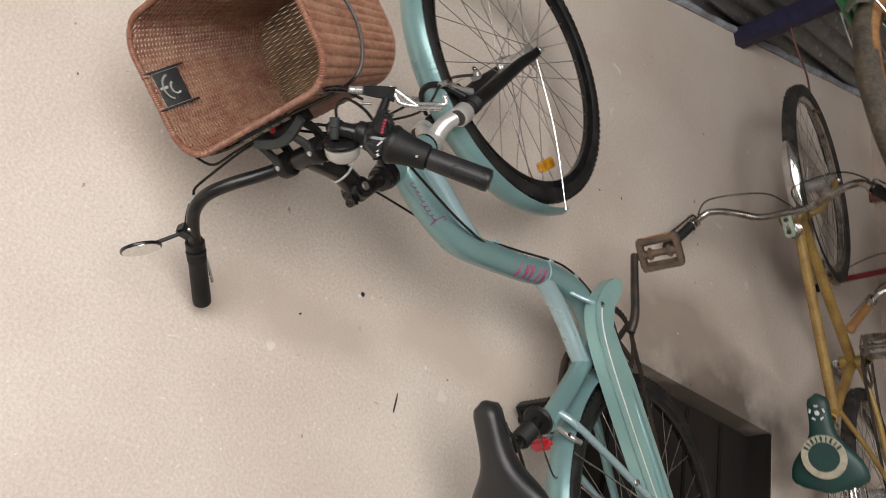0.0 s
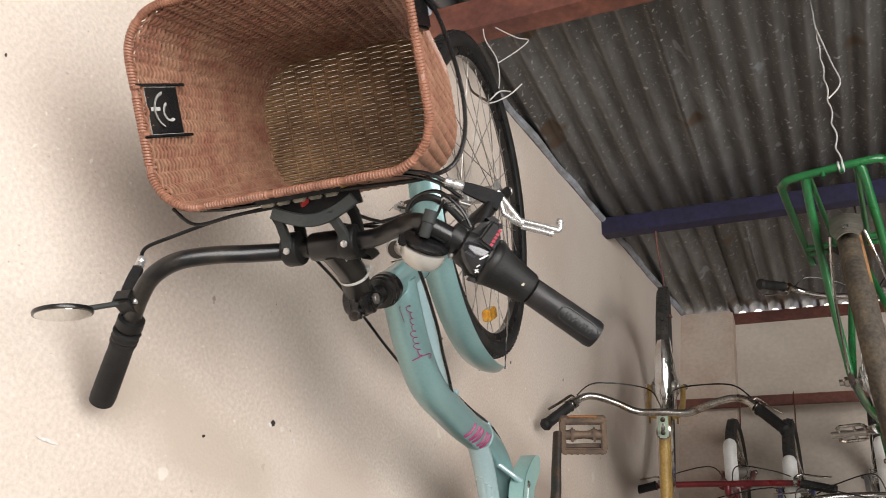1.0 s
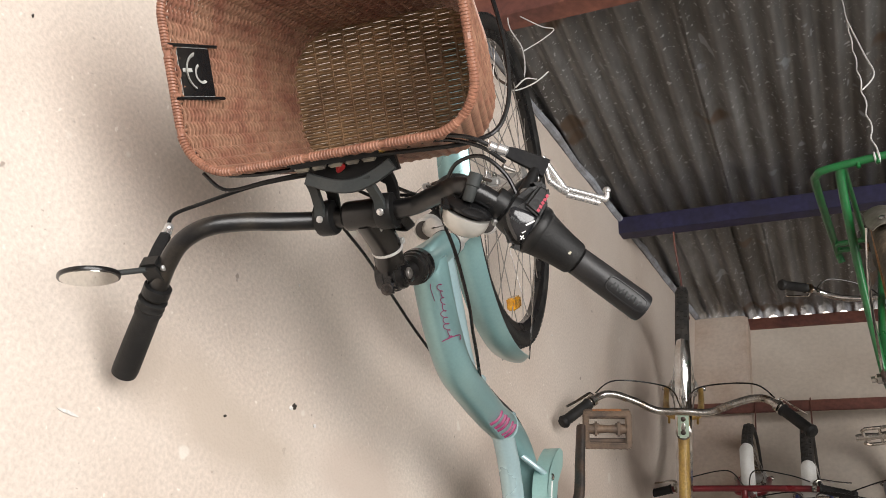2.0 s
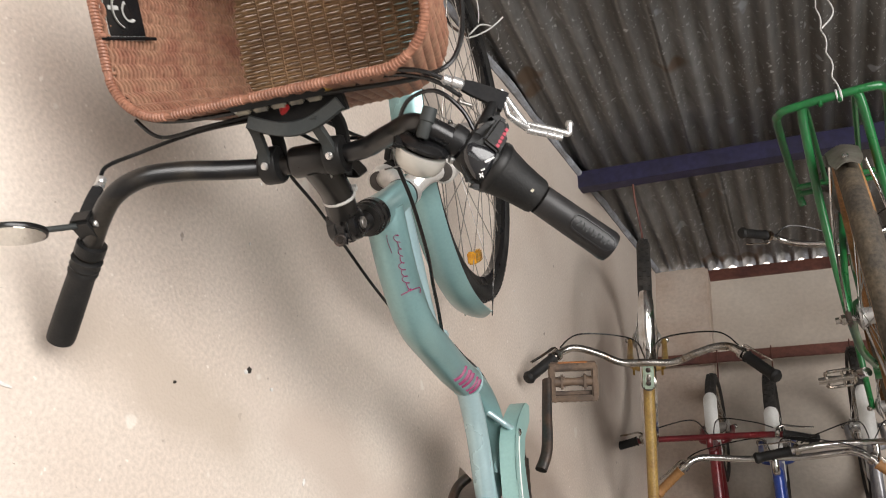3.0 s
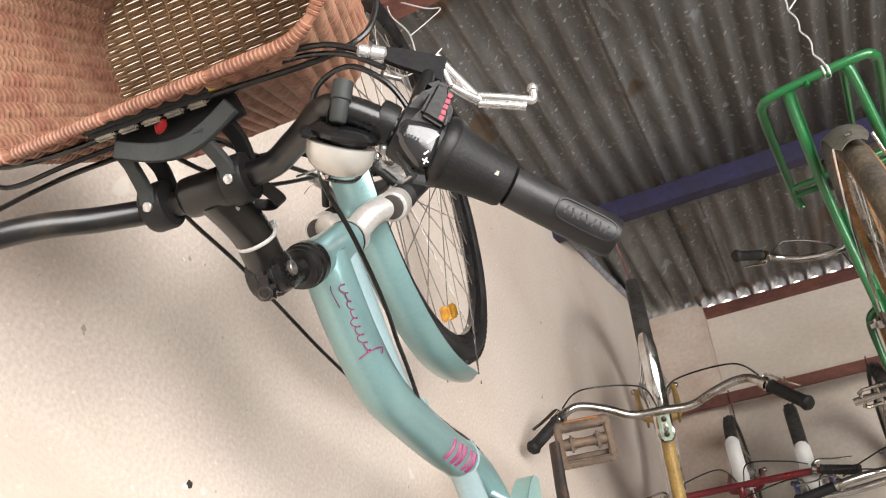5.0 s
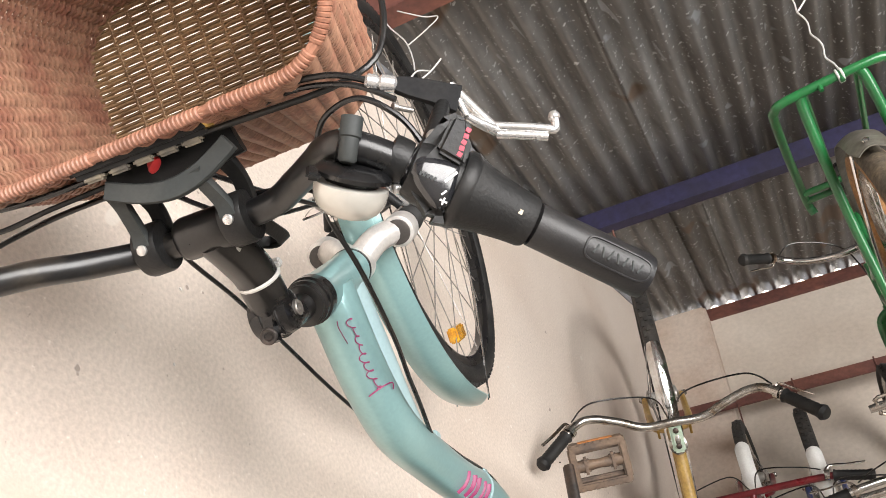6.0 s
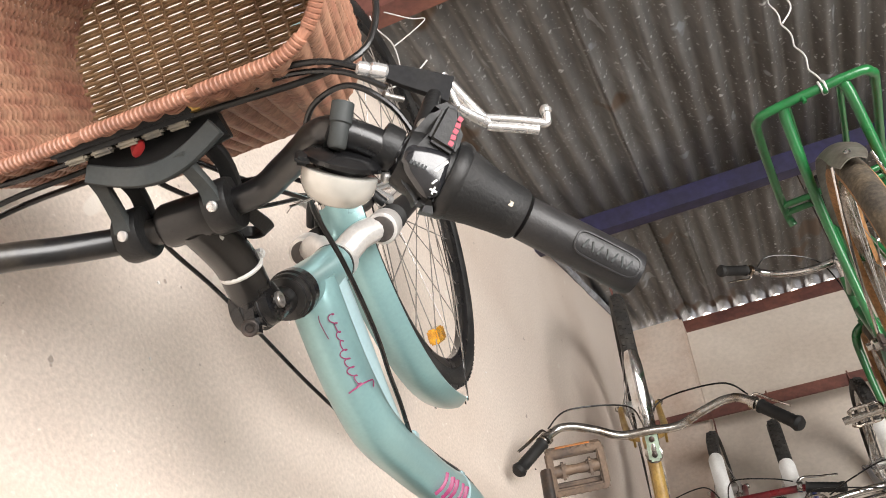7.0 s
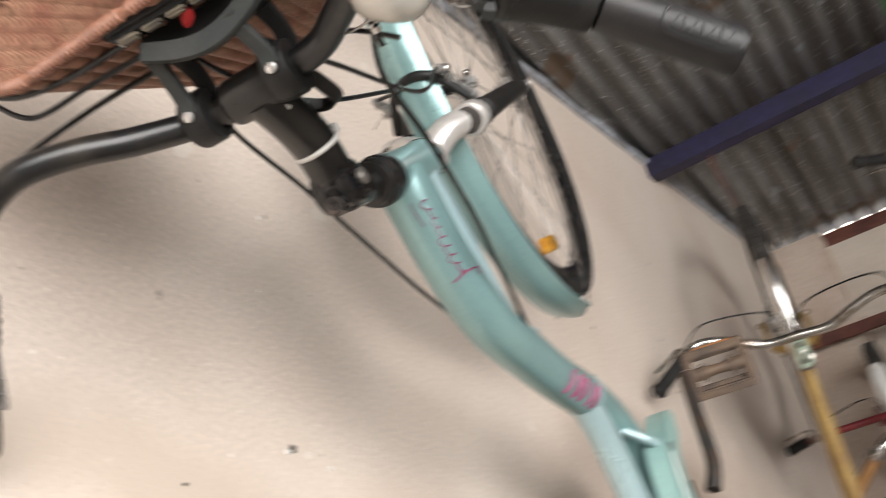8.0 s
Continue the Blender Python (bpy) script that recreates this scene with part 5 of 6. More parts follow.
# wrapped rim
bm = bmesh.new()
core = [Vector((x, y, 0.004)) for x, y, nx, ny in basket_ring(0.0, 300)]
sweep(bm, core, 0.0046, 8, closed=True)
for i in range(300):
    c = core[i]
    d = (core[(i + 1) % 300] - core[i - 1]).normalized()
    m = Matrix.Translation(c) @ d.to_track_quat("Z", "Y").to_matrix().to_4x4() @ Matrix.Rotation(0.25, 4, 'X')
    if i % 25 not in (0, 1):
        turned([(0.0044, -0.0021), (0.0057, -0.0012), (0.0057, 0.0012), (0.0044, 0.0021)], m, 10, bm)
part("rim", bm, WICKRIM, basket, "cane-wrapped rim")
bm = bmesh.new()
sweep(bm, [Vector((x, y, DEPTH + 0.001)) for x, y, nx, ny in basket_ring(DEPTH, 120)], 0.0035, 8, closed=True)
part("foot_ring", bm, WICKER, basket)
# badge plate on the short side
pm = Matrix.Translation((-0.1730, 0.126, 0.036)) @ Matrix.Rotation(0.38, 4, 'Y') @ Matrix.Rotation(math.pi / 2, 4, 'Y')
def badge_plate(pm):
    badge = part("badge", block((0.048, 0.070, 0.003), pm, 0.001), PALEGREY, basket, "black and white badge plate")
    part("field", block((0.047, 0.060, 0.002), pm @ Matrix.Translation((0, 0, 0.0018)), 0.0005), BLACK, badge)
    big = [pm @ Vector((0.017 * math.cos(t) - 0.002, 0.022 * math.sin(t), 0.0035)) for t in [-1.15 + 2.5 * k / 16 for k in range(17)]]
    part("emblem", sweep(bmesh.new(), big, 0.0044, 8, flat=0.3), PALEGREY, badge)
    small = [pm @ Vector((0.008 * math.cos(t) - 0.006, 0.011 * math.sin(t) - 0.002, 0.0035)) for t in [-2.2 + 3.4 * k / 12 for k in range(13)]]
    part("emblem", sweep(bmesh.new(), small, 0.0026, 8, flat=0.3), PALEGREY, badge)
    part("emblem", block((0.014, 0.005, 0.001), pm @ Matrix.Translation((0.014, 0.002, 0.0036)), 0.0004), PALEGREY, badge)
    for s in (-1, 1):
        part("tie", block((0.074, 0.004, 0.0040), pm @ Matrix.Translation((0, 0.033 * s, 0.003)), 0.001), BLACK, badge)
        part("knot", block((0.010, 0.005, 0.0060), pm @ Matrix.Translation((0.036, 0.030 * s, 0.003)), 0.001), WICKRIM, badge)


badge_plate(pm)
part("handle_bracket", block((0.010, 0.046, 0.040), Matrix.Translation((0.190, 0.175, 0.026)) @ Matrix.Rotation(0.2, 4, 'Y'), 0.003), BLACK, basket, "black handle bracket")
# carrying handle folded down outside
part("handle", tube([(0.190, 0.20, 0.012), (0.206, 0.17, 0.05), (0.214, 0.08, 0.078), (0.206, 0.01, 0.062), (0.17, -0.018, 0.038), (0.05, -0.015, 0.030), (-0.10, -0.014, 0.026), (-0.165, 0.0, 0.018), (-0.190, 0.04, 0.012)], 0.0028, 8), BLACK, basket, "black wire carrying handle")

# ---- city bicycle, lower half ----
guard_l = [(0.740, 0.152), (0.708, 0.140), (0.675, 0.104), (0.648, 0.060), (0.638, 0.025), (0.648, -0.020), (0.682, -0.075), (0.745, -0.150), (0.850, -0.266), (0.985, -0.405)]
guard_r = [(1.060, -0.350), (1.005, -0.285), (0.905, -0.172), (0.820, -0.080), (0.752, -0.022), (0.716, 0.015), (0.716, 0.067), (0.746, 0.120)]
gmx = Matrix.Translation((0.060, 0, 0)) @ Matrix.Rotation(math.pi / 2, 4, 'Y') @ Matrix.Rotation(math.pi / 2, 4, 'Z')
guard_line = spline([(0, *p) for p in guard_l], 4)
bm = plate([(p.y, p.z) for p in guard_line] + guard_r, 0.003, gmx)
for a, b in zip(guard_line, guard_line[1:]):
    d = (b - a).normalized()
    q = Vector((0, -d.z, d.y))
    vs = [bm.verts.new(p) for p in (Vector((0.0615, 0, 0)) + a, Vector((0.0615, 0, 0)) + b, Vector((0.030, 0, 0)) + b, Vector((0.030, 0, 0)) + a)]
    bm.faces.new(vs)
chain_guard = part("chain_guard", bm, GUARD, city, "turquoise chain guard with a white line")
part("white_line", sweep(bmesh.new(), [Vector((0.0630, p.y + 0.022, p.z + 0.010)) for p in guard_line[16:]], 0.0016, 6), WHITE, chain_guard)
part("bolt", turned([(0.007, -0.002), (0.007, 0.002), (0.004, 0.004)], along((0.0620, 0.660, 0.045), (0.2, 0.660, 0.045)), 12), CHROME, chain_guard)
part("guard_bracket", tube([(0.01, 0.60, 0.06), (0.04, 0.625, 0.045), (0.056, 0.655, 0.043)], 0.006, 10), CYAN2, chain_guard)
ring_ob = chainring(city, (0.768, 0.008), 0.082, 0.040, DARKSTEEL)
chain(city, [(0.042, 0.815, 0.072), (0.042, 0.850, 0.010), (0.043, 0.90, -0.07), (0.046, 1.03, -0.33), (0.046, 1.012, -0.385), (0.046, 0.97, -0.38), (0.042, 0.75, -0.07)])
crank = part("crank", tube([(0.088, 0.745, 0.008), (0.100, 0.742, 0.05), (0.100, 0.735, 0.13), (0.100, 0.728, 0.205)], [0.015, 0.011, 0.010, 0.012], 14, flat=0.75), DARKSTEEL, city, "black crank arm")
pedal(city, (0.150, 0.762, 0.219), (1, 0.15, 0.05), (0.10, -0.70, -0.70), (0.100, 0.074, 0.026), BROWNPED, ORANGEBAR, label="brown plastic pedal with an orange reflector")
part("crank", tube([(-0.06, 0.745, 0.0), (-0.085, 0.742, -0.04), (-0.09, 0.735, -0.17)], [0.014, 0.011, 0.012], 14, flat=0.75), DARKSTEEL, city, "black crank arm")
pedal(city, (-0.14, 0.735, -0.175), (1, 0, 0), (0.30, -0.62, -0.72), (0.092, 0.074, 0.026), PLASTIC)
# seat post, spring boot and saddle
post = part("seat_post", tube([(0, 0.556, -0.258), (0, 0.50, -0.324), (0, 0.475, -0.353)], 0.0135, 16), BLACK, city, "black suspension seat post")
boot = [(0.017, 0.0)]
for k in range(5):
    boot += [(0.021, 0.006 + 0.010 * k), (0.0165, 0.011 + 0.010 * k)]
part("boot", turned(boot, along((0, 0.523, -0.297), (0, 0.475, -0.353)), 22), RUBBER, post)
part("collar", turned([(0.02, 0), (0.030, 0.003), (0.034, 0.010), (0.030, 0.016), (0.02, 0.018)], along((0, 0.551, -0.264), (0, 0.475, -0.353)), 26), PLASTIC, post)
saddle = part("saddle", saddle_mesh((0, 0.445, -0.412), AX, UPV, 0.275, 0.20, 0.055), mat("black_saddle_vinyl", (0.018, 0.018, 0.019), 0.38, col2=(0.026, 0.025, 0.025), scale=15, fine=500, bump=0.0003), city, "black padded saddle")
part("saddle_badge", block((0.003, 0.026, 0.007), Matrix.Translation((0.028, 0.415, -0.340)) @ Matrix.Rotation(-0.9, 4, 'X'), 0.002), GREYPL, saddle)
for s in (-1, 1):
    part("saddle_rail", tube([(0.012 * s, 0.400, -0.315), (0.02 * s, 0.455, -0.355), (0.022 * s, 0.50, -0.41), (0.03 * s, 0.525, -0.47)], 0.0035, 8), CHROME, saddle)
lamp = part("tail_lamp", block((0.045, 0.03, 0.026), Matrix.Translation((0.0, 0.565, -0.315)) @ Matrix.Rotation(0.6, 4, 'X'), 0.008), glass("red_lens", (0.40, 0.01, 0.02), 0.15), city, "red tail reflector")
cable([(0.012, 0.535, -0.30), (0.022, 0.552, -0.345), (0.012, 0.60, -0.372), (0.0, 0.635, -0.36)], 0.002, DARKSTEEL)
caliper = part("rear_brake", tube([(-0.03, 0.612, -0.275), (0.0, 0.600, -0.262), (0.035, 0.615, -0.285), (0.045, 0.640, -0.29)], 0.006, 10), ALU, city, "silver rear brake")
part("bolt", turned([(0.006, -0.003), (0.006, 0.008), (0.004, 0.009)], along((0.030, 0.613, -0.282), (0.2, 0.60, -0.30)), 12), CHROME, caliper)
part("bolt", turned([(0.007, -0.006), (0.007, 0.008), (0.004, 0.009)], along((0.062, 0.835, -0.314), (0.3, 0.82, -0.32)), 12), CHROME, frame_ob)
for s in (-1, 1):
    part("stay", tube([(0.028 * s, 0.64, -0.31), (0.05 * s, 0.80, -0.33), (0.062 * s, 1.0, -0.35)], 0.002, 6), CHROME, rear_guard)

# wire loops that hang the front wheel from the purlin
def wire(name, pts, r, label, material=WIRE, step=8):
    return tagged(part(name, tube(pts, r, 6, step), material), label, "wire")


sling = wire("hanging_wire", [(0.16, 0.80, 3.575), (0.17, 0.83, 3.45), (0.222, 0.845, 3.33), (0.245, 0.850, 3.21), (0.236, 0.84, 3.150), (0.262, 0.835, 3.165), (0.275, 0.86, 3.19)], 0.0018, "twisted white wire tying a bicycle wheel to a purlin")
part("loop", tube([(0.225, 0.848, 3.32), (0.27, 0.855, 3.36), (0.285, 0.87, 3.42), (0.25, 0.86, 3.44), (0.17, 0.82, 3.50)], 0.0015, 6, 8), WIRE, sling)
part("loop", tube([(0.20, 0.83, 3.175), (0.23, 0.84, 3.14), (0.28, 0.845, 3.15), (0.31, 0.85, 3.19)], 0.0018, 6, 8), WIRE, sling)
part("loop", tube([(0.19, 0.79, 3.20), (0.20, 0.81, 3.165), (0.235, 0.83, 3.135)], 0.003, 6, 8), DARKSTEEL, sling)


# ---- a plain bicycle in its own frame: X right, Y ahead, Z up, rear hub at the origin ----
def plain_bike(m, label, paint, r=0.345, s=1.0, tyre_t=0.019, tyre_mat=OLDTYRE, wall_mat=None, bar="swept", bar_mat=OLDCHROME, grip_mat=RUBBER, grip_r=0.0155,
               guard=None, saddle_mat=BLACK, crank_a=-100, top_tube=True, group="", cage=False, spokes=28, tube_r=0.0155, fork_mat=None, bar_h=0.50, bar_w=0.31, ped_mat=None):
    ob = empty("bicycle", m, label, "bicycle", group)
    base = 1.04 * s
    S = lambda n, a, b: Vector((n, a * s, b * s))
    front = wheel(ob, "front_wheel", Matrix.Translation((0, base, 0)), r, tyre_t, tyre_mat, OLDCHROME, STEEL, spokes, wall_mat=wall_mat, knobs=60 if not wall_mat else 0)
    rear = wheel(ob, "rear_wheel", Matrix.Translation((0, 0, 0)), r, tyre_t, tyre_mat, OLDCHROME, STEEL, spokes, wall_mat=wall_mat, knobs=60 if not wall_mat else 0)
    fr = part("frame", tube([S(0, 0.868, 0.44), S(0, 0.915, 0.32)], 0.019 * s ** 0.5, 18), paint, ob)
    if top_tube:
        part("top_tube", tube([S(0, 0.885, 0.395), S(0, 0.32, 0.355)], tube_r, 16), paint, fr)
    part("down_tube", tube([S(0, 0.905, 0.345), S(0, 0.43, -0.02)], tube_r * 1.1, 16), paint, fr)
    part("seat_tube", tube([S(0, 0.43, -0.02), S(0, 0.305, 0.40)], tube_r, 16), paint, fr)
    part("bottom_bracket", turned([(0.02, -0.036), (0.022, -0.033), (0.022, 0.033), (0.02, 0.036)], Matrix.Translation(S(0, 0.43, -0.02)) @ Matrix.Rotation(math.pi / 2, 4, 'Y'), 18), paint, fr)
    for k in (-1, 1):
        part("seat_stay", tube([S(0.018 * k, 0.315, 0.36), S(0.045 * k, 0.15, 0.16), Vector((0.06 * k, 0, 0))], 0.008, 10), paint, fr)
        part("chain_stay", tube([S(0.02 * k, 0.42, -0.02), S(0.05 * k, 0.25, -0.01), Vector((0.06 * k, 0, 0))], 0.009, 10), paint, fr)
    fork = part("fork", turned([(0.016, 0), (0.022, 0.004), (0.022, 0.02), (0.016, 0.024)], along(S(0, 0.912, 0.325), S(0, 0.95, 0.22)), 18), fork_mat or paint, ob)
    for k in (-1, 1):
        part("blade", tube([S(0.0, 0.918, 0.31), S(0.042 * k, 0.928, 0.285), S(0.052 * k, 0.955, 0.20), S(0.055 * k, 0.99, 0.09), Vector((0.056 * k, base, 0))], [0.013, 0.0125, 0.012, 0.010, 0.008], 12), fork_mat or paint, fork)
        part("axle_nut", turned([(0.009, 0), (0.009, 0.009), (0.005, 0.014)], along((0.058 * k, base, 0), (k, base, 0)), 8), OLDCHROME, fork)
    stem_ob = part("stem", tube([S(0, 0.872, 0.43), S(0, 0.858, bar_h - 0.02), S(0, 0.870, bar_h + 0.005), S(0, 0.905, bar_h + 0.01)], 0.0115, 12), bar_mat, ob)
    w = bar_w
    if bar == "swept":
        half = [(0, 0.915, bar_h + 0.010), (0.07, 0.915, bar_h + 0.010), (0.14, 0.925, bar_h + 0.030), (0.200 * w / 0.31, 0.920, bar_h + 0.055), (0.235 * w / 0.31, 0.885, bar_h + 0.066), (w, 0.78, bar_h + 0.055)]
    elif bar == "riser":
        half = [(0, 0.915, bar_h + 0.030), (0.07, 0.915, bar_h + 0.030), (0.13, 0.938, bar_h + 0.040), (0.190, 0.955, bar_h + 0.048), (0.235, 0.943, bar_h + 0.066), (w, 0.865, bar_h + 0.152)]
    else:
        half = [(0, 0.915, bar_h + 0.010), (0.06, 0.915, bar_h + 0.015), (0.15, 0.905, bar_h + 0.05), (w, 0.87, bar_h + 0.055)]
    pts = [S(-n / s, a, b) for n, a, b in half[:0:-1]] + [S(n / s, a, b) for n, a, b in half]
    hb = part("handlebar", tube(pts, 0.0108, 14), bar_mat, ob)
    for k in (-1, 1):
        tip, inner = S(w / s * k, half[-1][1], half[-1][2]), S(half[-2][0] / s * k, half[-2][1], half[-2][2])
        d = (tip - inner).normalized()
        g0 = tip - d * 0.105
        gp = [(0.011, 0.0), (grip_r + 0.002, 0.001)]
        for q in range(8):
            gp += [(grip_r, 0.006 + 0.011 * q), (grip_r - 0.0015, 0.011 + 0.011 * q)]
        gp += [(grip_r + 0.001, 0.096), (grip_r + 0.003, 0.104), (grip_r - 0.002, 0.112), (0.004, 0.113)]
        part("grip", turned(gp, along(g0, tip), 16), grip_mat, hb)
        lv = part("brake_lever", turned([(0.012, -0.008), (0.0165, -0.007), (0.0165, 0.007), (0.012, 0.008)], along(g0 - d * 0.016, tip), 16), OLDCHROME, hb)
        u = S(0, 0.35, -0.2).normalized()
        part("blade", tube([g0 - d * 0.02 + u * 0.014, g0 + u * 0.035, g0 + d * 0.05 + u * 0.040, g0 + d * 0.10 + u * 0.048], [0.005, 0.006, 0.005, 0.004], 8, flat=0.6), OLDCHROME, lv)
        c0 = g0 - d * 0.03 + u * 0.02
        part("cable", tube([c0, c0 + S(-0.06 * k, 0.03, 0.05), S(0.045 * k, 0.94, bar_h + 0.02) + Vector((0, 0.04, 0.035)), S(0.012 * k, 0.95, bar_h - 0.08), S(0.01 * k, 0.935, 0.33)], 0.0022, 6, 8), BLACK, lv)
    if saddle_mat:
        sd = part("saddle", saddle_mesh(S(0, 0.26, 0.535), (0, 1, 0.05), (0, -0.05, 1), 0.27, 0.21 if s > 0.8 else 0.17, 0.05), saddle_mat, ob)
        part("seat_post", tube([S(0, 0.305, 0.40), S(0, 0.275, 0.51)], 0.0125, 12), OLDCHROME, ob)
        for k in (-1, 1):
            part("saddle_rail", tube([S(0.018 * k, 0.38, 0.52), S(0.022 * k, 0.27, 0.505), S(0.03 * k, 0.17, 0.525)], 0.0035, 6), OLDCHROME, sd)
    if guard:
        mudguard("front_mudguard", (base, 0), r + 0.016, 0.048, guard[1], guard[2], guard[0], ob)
        if len(guard) > 3:
            mudguard("rear_mudguard", (0, 0), r + 0.018, 0.052, guard[3], guard[4], guard[0], ob)
    cr = chainring(ob, (0.43 * s, -0.02 * s), 0.085 * s, 0.045, OLDCHROME)
    chain(ob, [S(0.045 / s, 0.43, 0.065), S(0.045 / s, 0.2, 0.05), S(0.045 / s, 0.0, 0.035), S(0.045 / s, -0.036, 0.0), S(0.045 / s, 0.0, -0.035), S(0.045 / s, 0.2, -0.07), S(0.045 / s, 0.43, -0.105)])
    for k in (-1, 1):
        a = radians(crank_a) + (math.pi if k < 0 else 0)
        e = S(0, 0.43, -0.02) + Vector((0, 0.165 * s * math.cos(a), 0.165 * s * math.sin(a)))
        part("crank", tube([S(0.05 * k / s, 0.43, -0.02), (S(0.066 * k / s, 0.43, -0.02) * 0.7 + Vector((0.066 * k, e.y, e.z)) * 0.3), Vector((0.068 * k, e.y, e.z))], [0.013, 0.009, 0.011], 12, flat=0.8), OLDCHROME, ob)
        pedal(ob, (0.118 * k, e.y, e.z), (1, 0, 0), (0, 0.4, 0.9), (0.085, 0.07, 0.024), ped_mat or OLDCHROME, cage=cage)
    return ob


def hung(hub_front, right, tilt, s=1.0):
    """The pose of a bicycle whose front hub is at hub_front, its ahead tilted from upright towards the room by tilt degrees."""
    m = frame_of(right, (0, 0, 0)).to_3x3()
    n, v, w = m.col[0], m.col[1], m.col[2]
    t = radians(tilt)
    ahead = -math.sin(t) * v + math.cos(t) * w
    up = -math.cos(t) * v - math.sin(t) * w
    rot = Matrix((n, ahead, up)).transposed()
    return Matrix.Translation(Vector(hub_front) - ahead * 1.04 * s) @ rot.to_4x4()


# ochre bicycle hung from the blue purlin
YM = hung((0.1935, 2.2333, 3.2822), (1, 0.2985, 0.0307), 29.15)
ochre = plain_bike(YM, "worn ochre bicycle with chrome handlebar, hung by its front wheel", YELLOW, r=0.345, tyre_t=0.022, guard=(CHROME, 72, 178, 60, 175), saddle_mat=SADDLEGREEN, crank_a=70, spokes=36, bar_w=0.315, bar="riser")
part("stem_plate", block((0.030, 0.012, 0.075), Matrix.Translation((0.0, 0.880, 0.512)) @ Matrix.Rotation(-1.25, 4, 'X'), 0.005), MINT, ochre, "pale green stem plate with two bolts")
for q in (-0.02, 0.018):
    part("bolt", turned([(0.007, 0), (0.007, 0.004), (0.004, 0.006)], Matrix.Translation((0, 0.880, 0.512)) @ Matrix.Rotation(-1.25, 4, 'X') @ Matrix.Translation((0, -0.006, q)) @ Matrix.Rotation(math.pi / 2, 4, 'X'), 10), DARKSTEEL, ochre)
part("headset", turned([(0.015, 0), (0.022, 0.003), (0.022, 0.012), (0.018, 0.02), (0.022, 0.022)], along((0, 0.862, 0.462), (0, 0.87, 0.43)), 20), OLDCHROME, ochre)
for k in (-1, 1):
    part("wing_nut", block((0.006, 0.030, 0.024), Matrix.Translation((0.040 * k, 0.905, 0.415)) @ Matrix.Rotation(0.6, 4, 'X'), 0.003), BRASS, ochre)
# prints on the saddle: a ring with bars for letters, and a ball motif
sm2 = Matrix.Translation((0, 0.225, 0.569)) @ Matrix.Rotation(-0.02, 4, 'X')
ringp = part("print_ring", turned([(0.040, 0), (0.060, 0.0), (0.060, 0.002), (0.040, 0.002), (0.040, 0)][:4], sm2, 40), CREAM, ochre, "cream printed ring on the saddle")
part("print_disc", turned([(0.0, 0.0022), (0.041, 0.0022), (0.041, 0.0030), (0.0, 0.0030)], sm2, 40), SADDLEGREEN, ringp)
for k in range(9):
    a = radians(30 + 120 * k / 8)
    part("print_bar", block((0.004 if k % 2 else 0.006, 0.014, 0.001), sm2 @ Matrix.Rotation(a - math.pi / 2, 4, 'Z') @ Matrix.Translation((0, 0.050, 0.0026)), 0), SADDLEGREEN, ringp)
for k in range(5):
    a = 2 * math.pi * k / 5
    part("print_patch", block((0.011, 0.005, 0.001), Matrix.Translation((0, 0.345, 0.562)) @ Matrix.Rotation(a, 4, 'Z') @ Matrix.Translation((0, 0.019, 0.002)), 0), WHITE, ringp)
part("print_patch", turned([(0.0075, 0), (0.0075, 0.001)], Matrix.Translation((0, 0.345, 0.563)), 5), WHITE, ringp)
# small chrome carrier behind the saddle
carrier = part("carrier", tube([(-0.05, 0.10, 0.375), (-0.055, -0.22, 0.385), (0.055, -0.22, 0.385), (0.05, 0.10, 0.375)], 0.004, 8), CHROME, ochre, "thin chrome carrier")
for k in range(5):
    part("slat", tube([(-0.036 + 0.018 * k, 0.10, 0.376), (-0.036 + 0.018 * k, -0.21, 0.386)], 0.003, 6), CHROME, carrier)
hook = tagged(part("hook", tube([(0.195, 2.06, 3.93), (0.192, 2.10, 3.84), (0.196, 2.17, 3.72), (0.200, 2.19, 3.60), (0.215, 2.21, 3.57), (0.205, 2.235, 3.60)], 0.0038, 8), RUSTDARK), "rusty wire hook holding a bicycle wheel", "hook")

# green bicycle slung level under the roof by its carrier
GM = Matrix.Translation((0.9186, 1.504, 2.697)) @ Matrix((Vector((1, 0.03, 0.04)).normalized(), Vector((-0.03, 0.932, 0.36)).normalized(), Vector((-0.03, -0.36, 0.932)).normalized())).transposed().to_4x4()
green = plain_bike(GM, "green carrier bicycle with muddy tyres, slung from the roof", GREEN, r=0.335, tyre_t=0.024, tyre_mat=DIRTTYRE, wall_mat=TANWALL, crank_a=190, cage=True, spokes=28, saddle_mat=None, bar="swept", bar_h=0.50, bar_w=0.30, bar_mat=CHROME, tube_r=0.016)
CZ = 0.380
part("lamp_housing", turned([(0.012, -0.022), (0.030, -0.012), (0.036, 0.0), (0.034, 0.008), (0.020, 0.012)], GM.inverted() @ look((0.885, 1.50, 3.10), (0.7, 0.2, 1.6)), 28), BLACK, green, "round black lamp housing")
rack = part("carrier", tube([(-0.098, 0.19, CZ - 0.03), (-0.102, 0.165, CZ - 0.005), (-0.104, 0.0, CZ), (-0.104, -0.19, CZ), (-0.098, -0.228, CZ), (-0.07, -0.245, CZ), (0.07, -0.245, CZ), (0.098, -0.228, CZ), (0.104, -0.19, CZ), (0.104, 0.0, CZ), (0.102, 0.165, CZ - 0.005), (0.098, 0.19, CZ - 0.03)], 0.0085, 14, 8), GREEN, green, "green tubular luggage carrier")
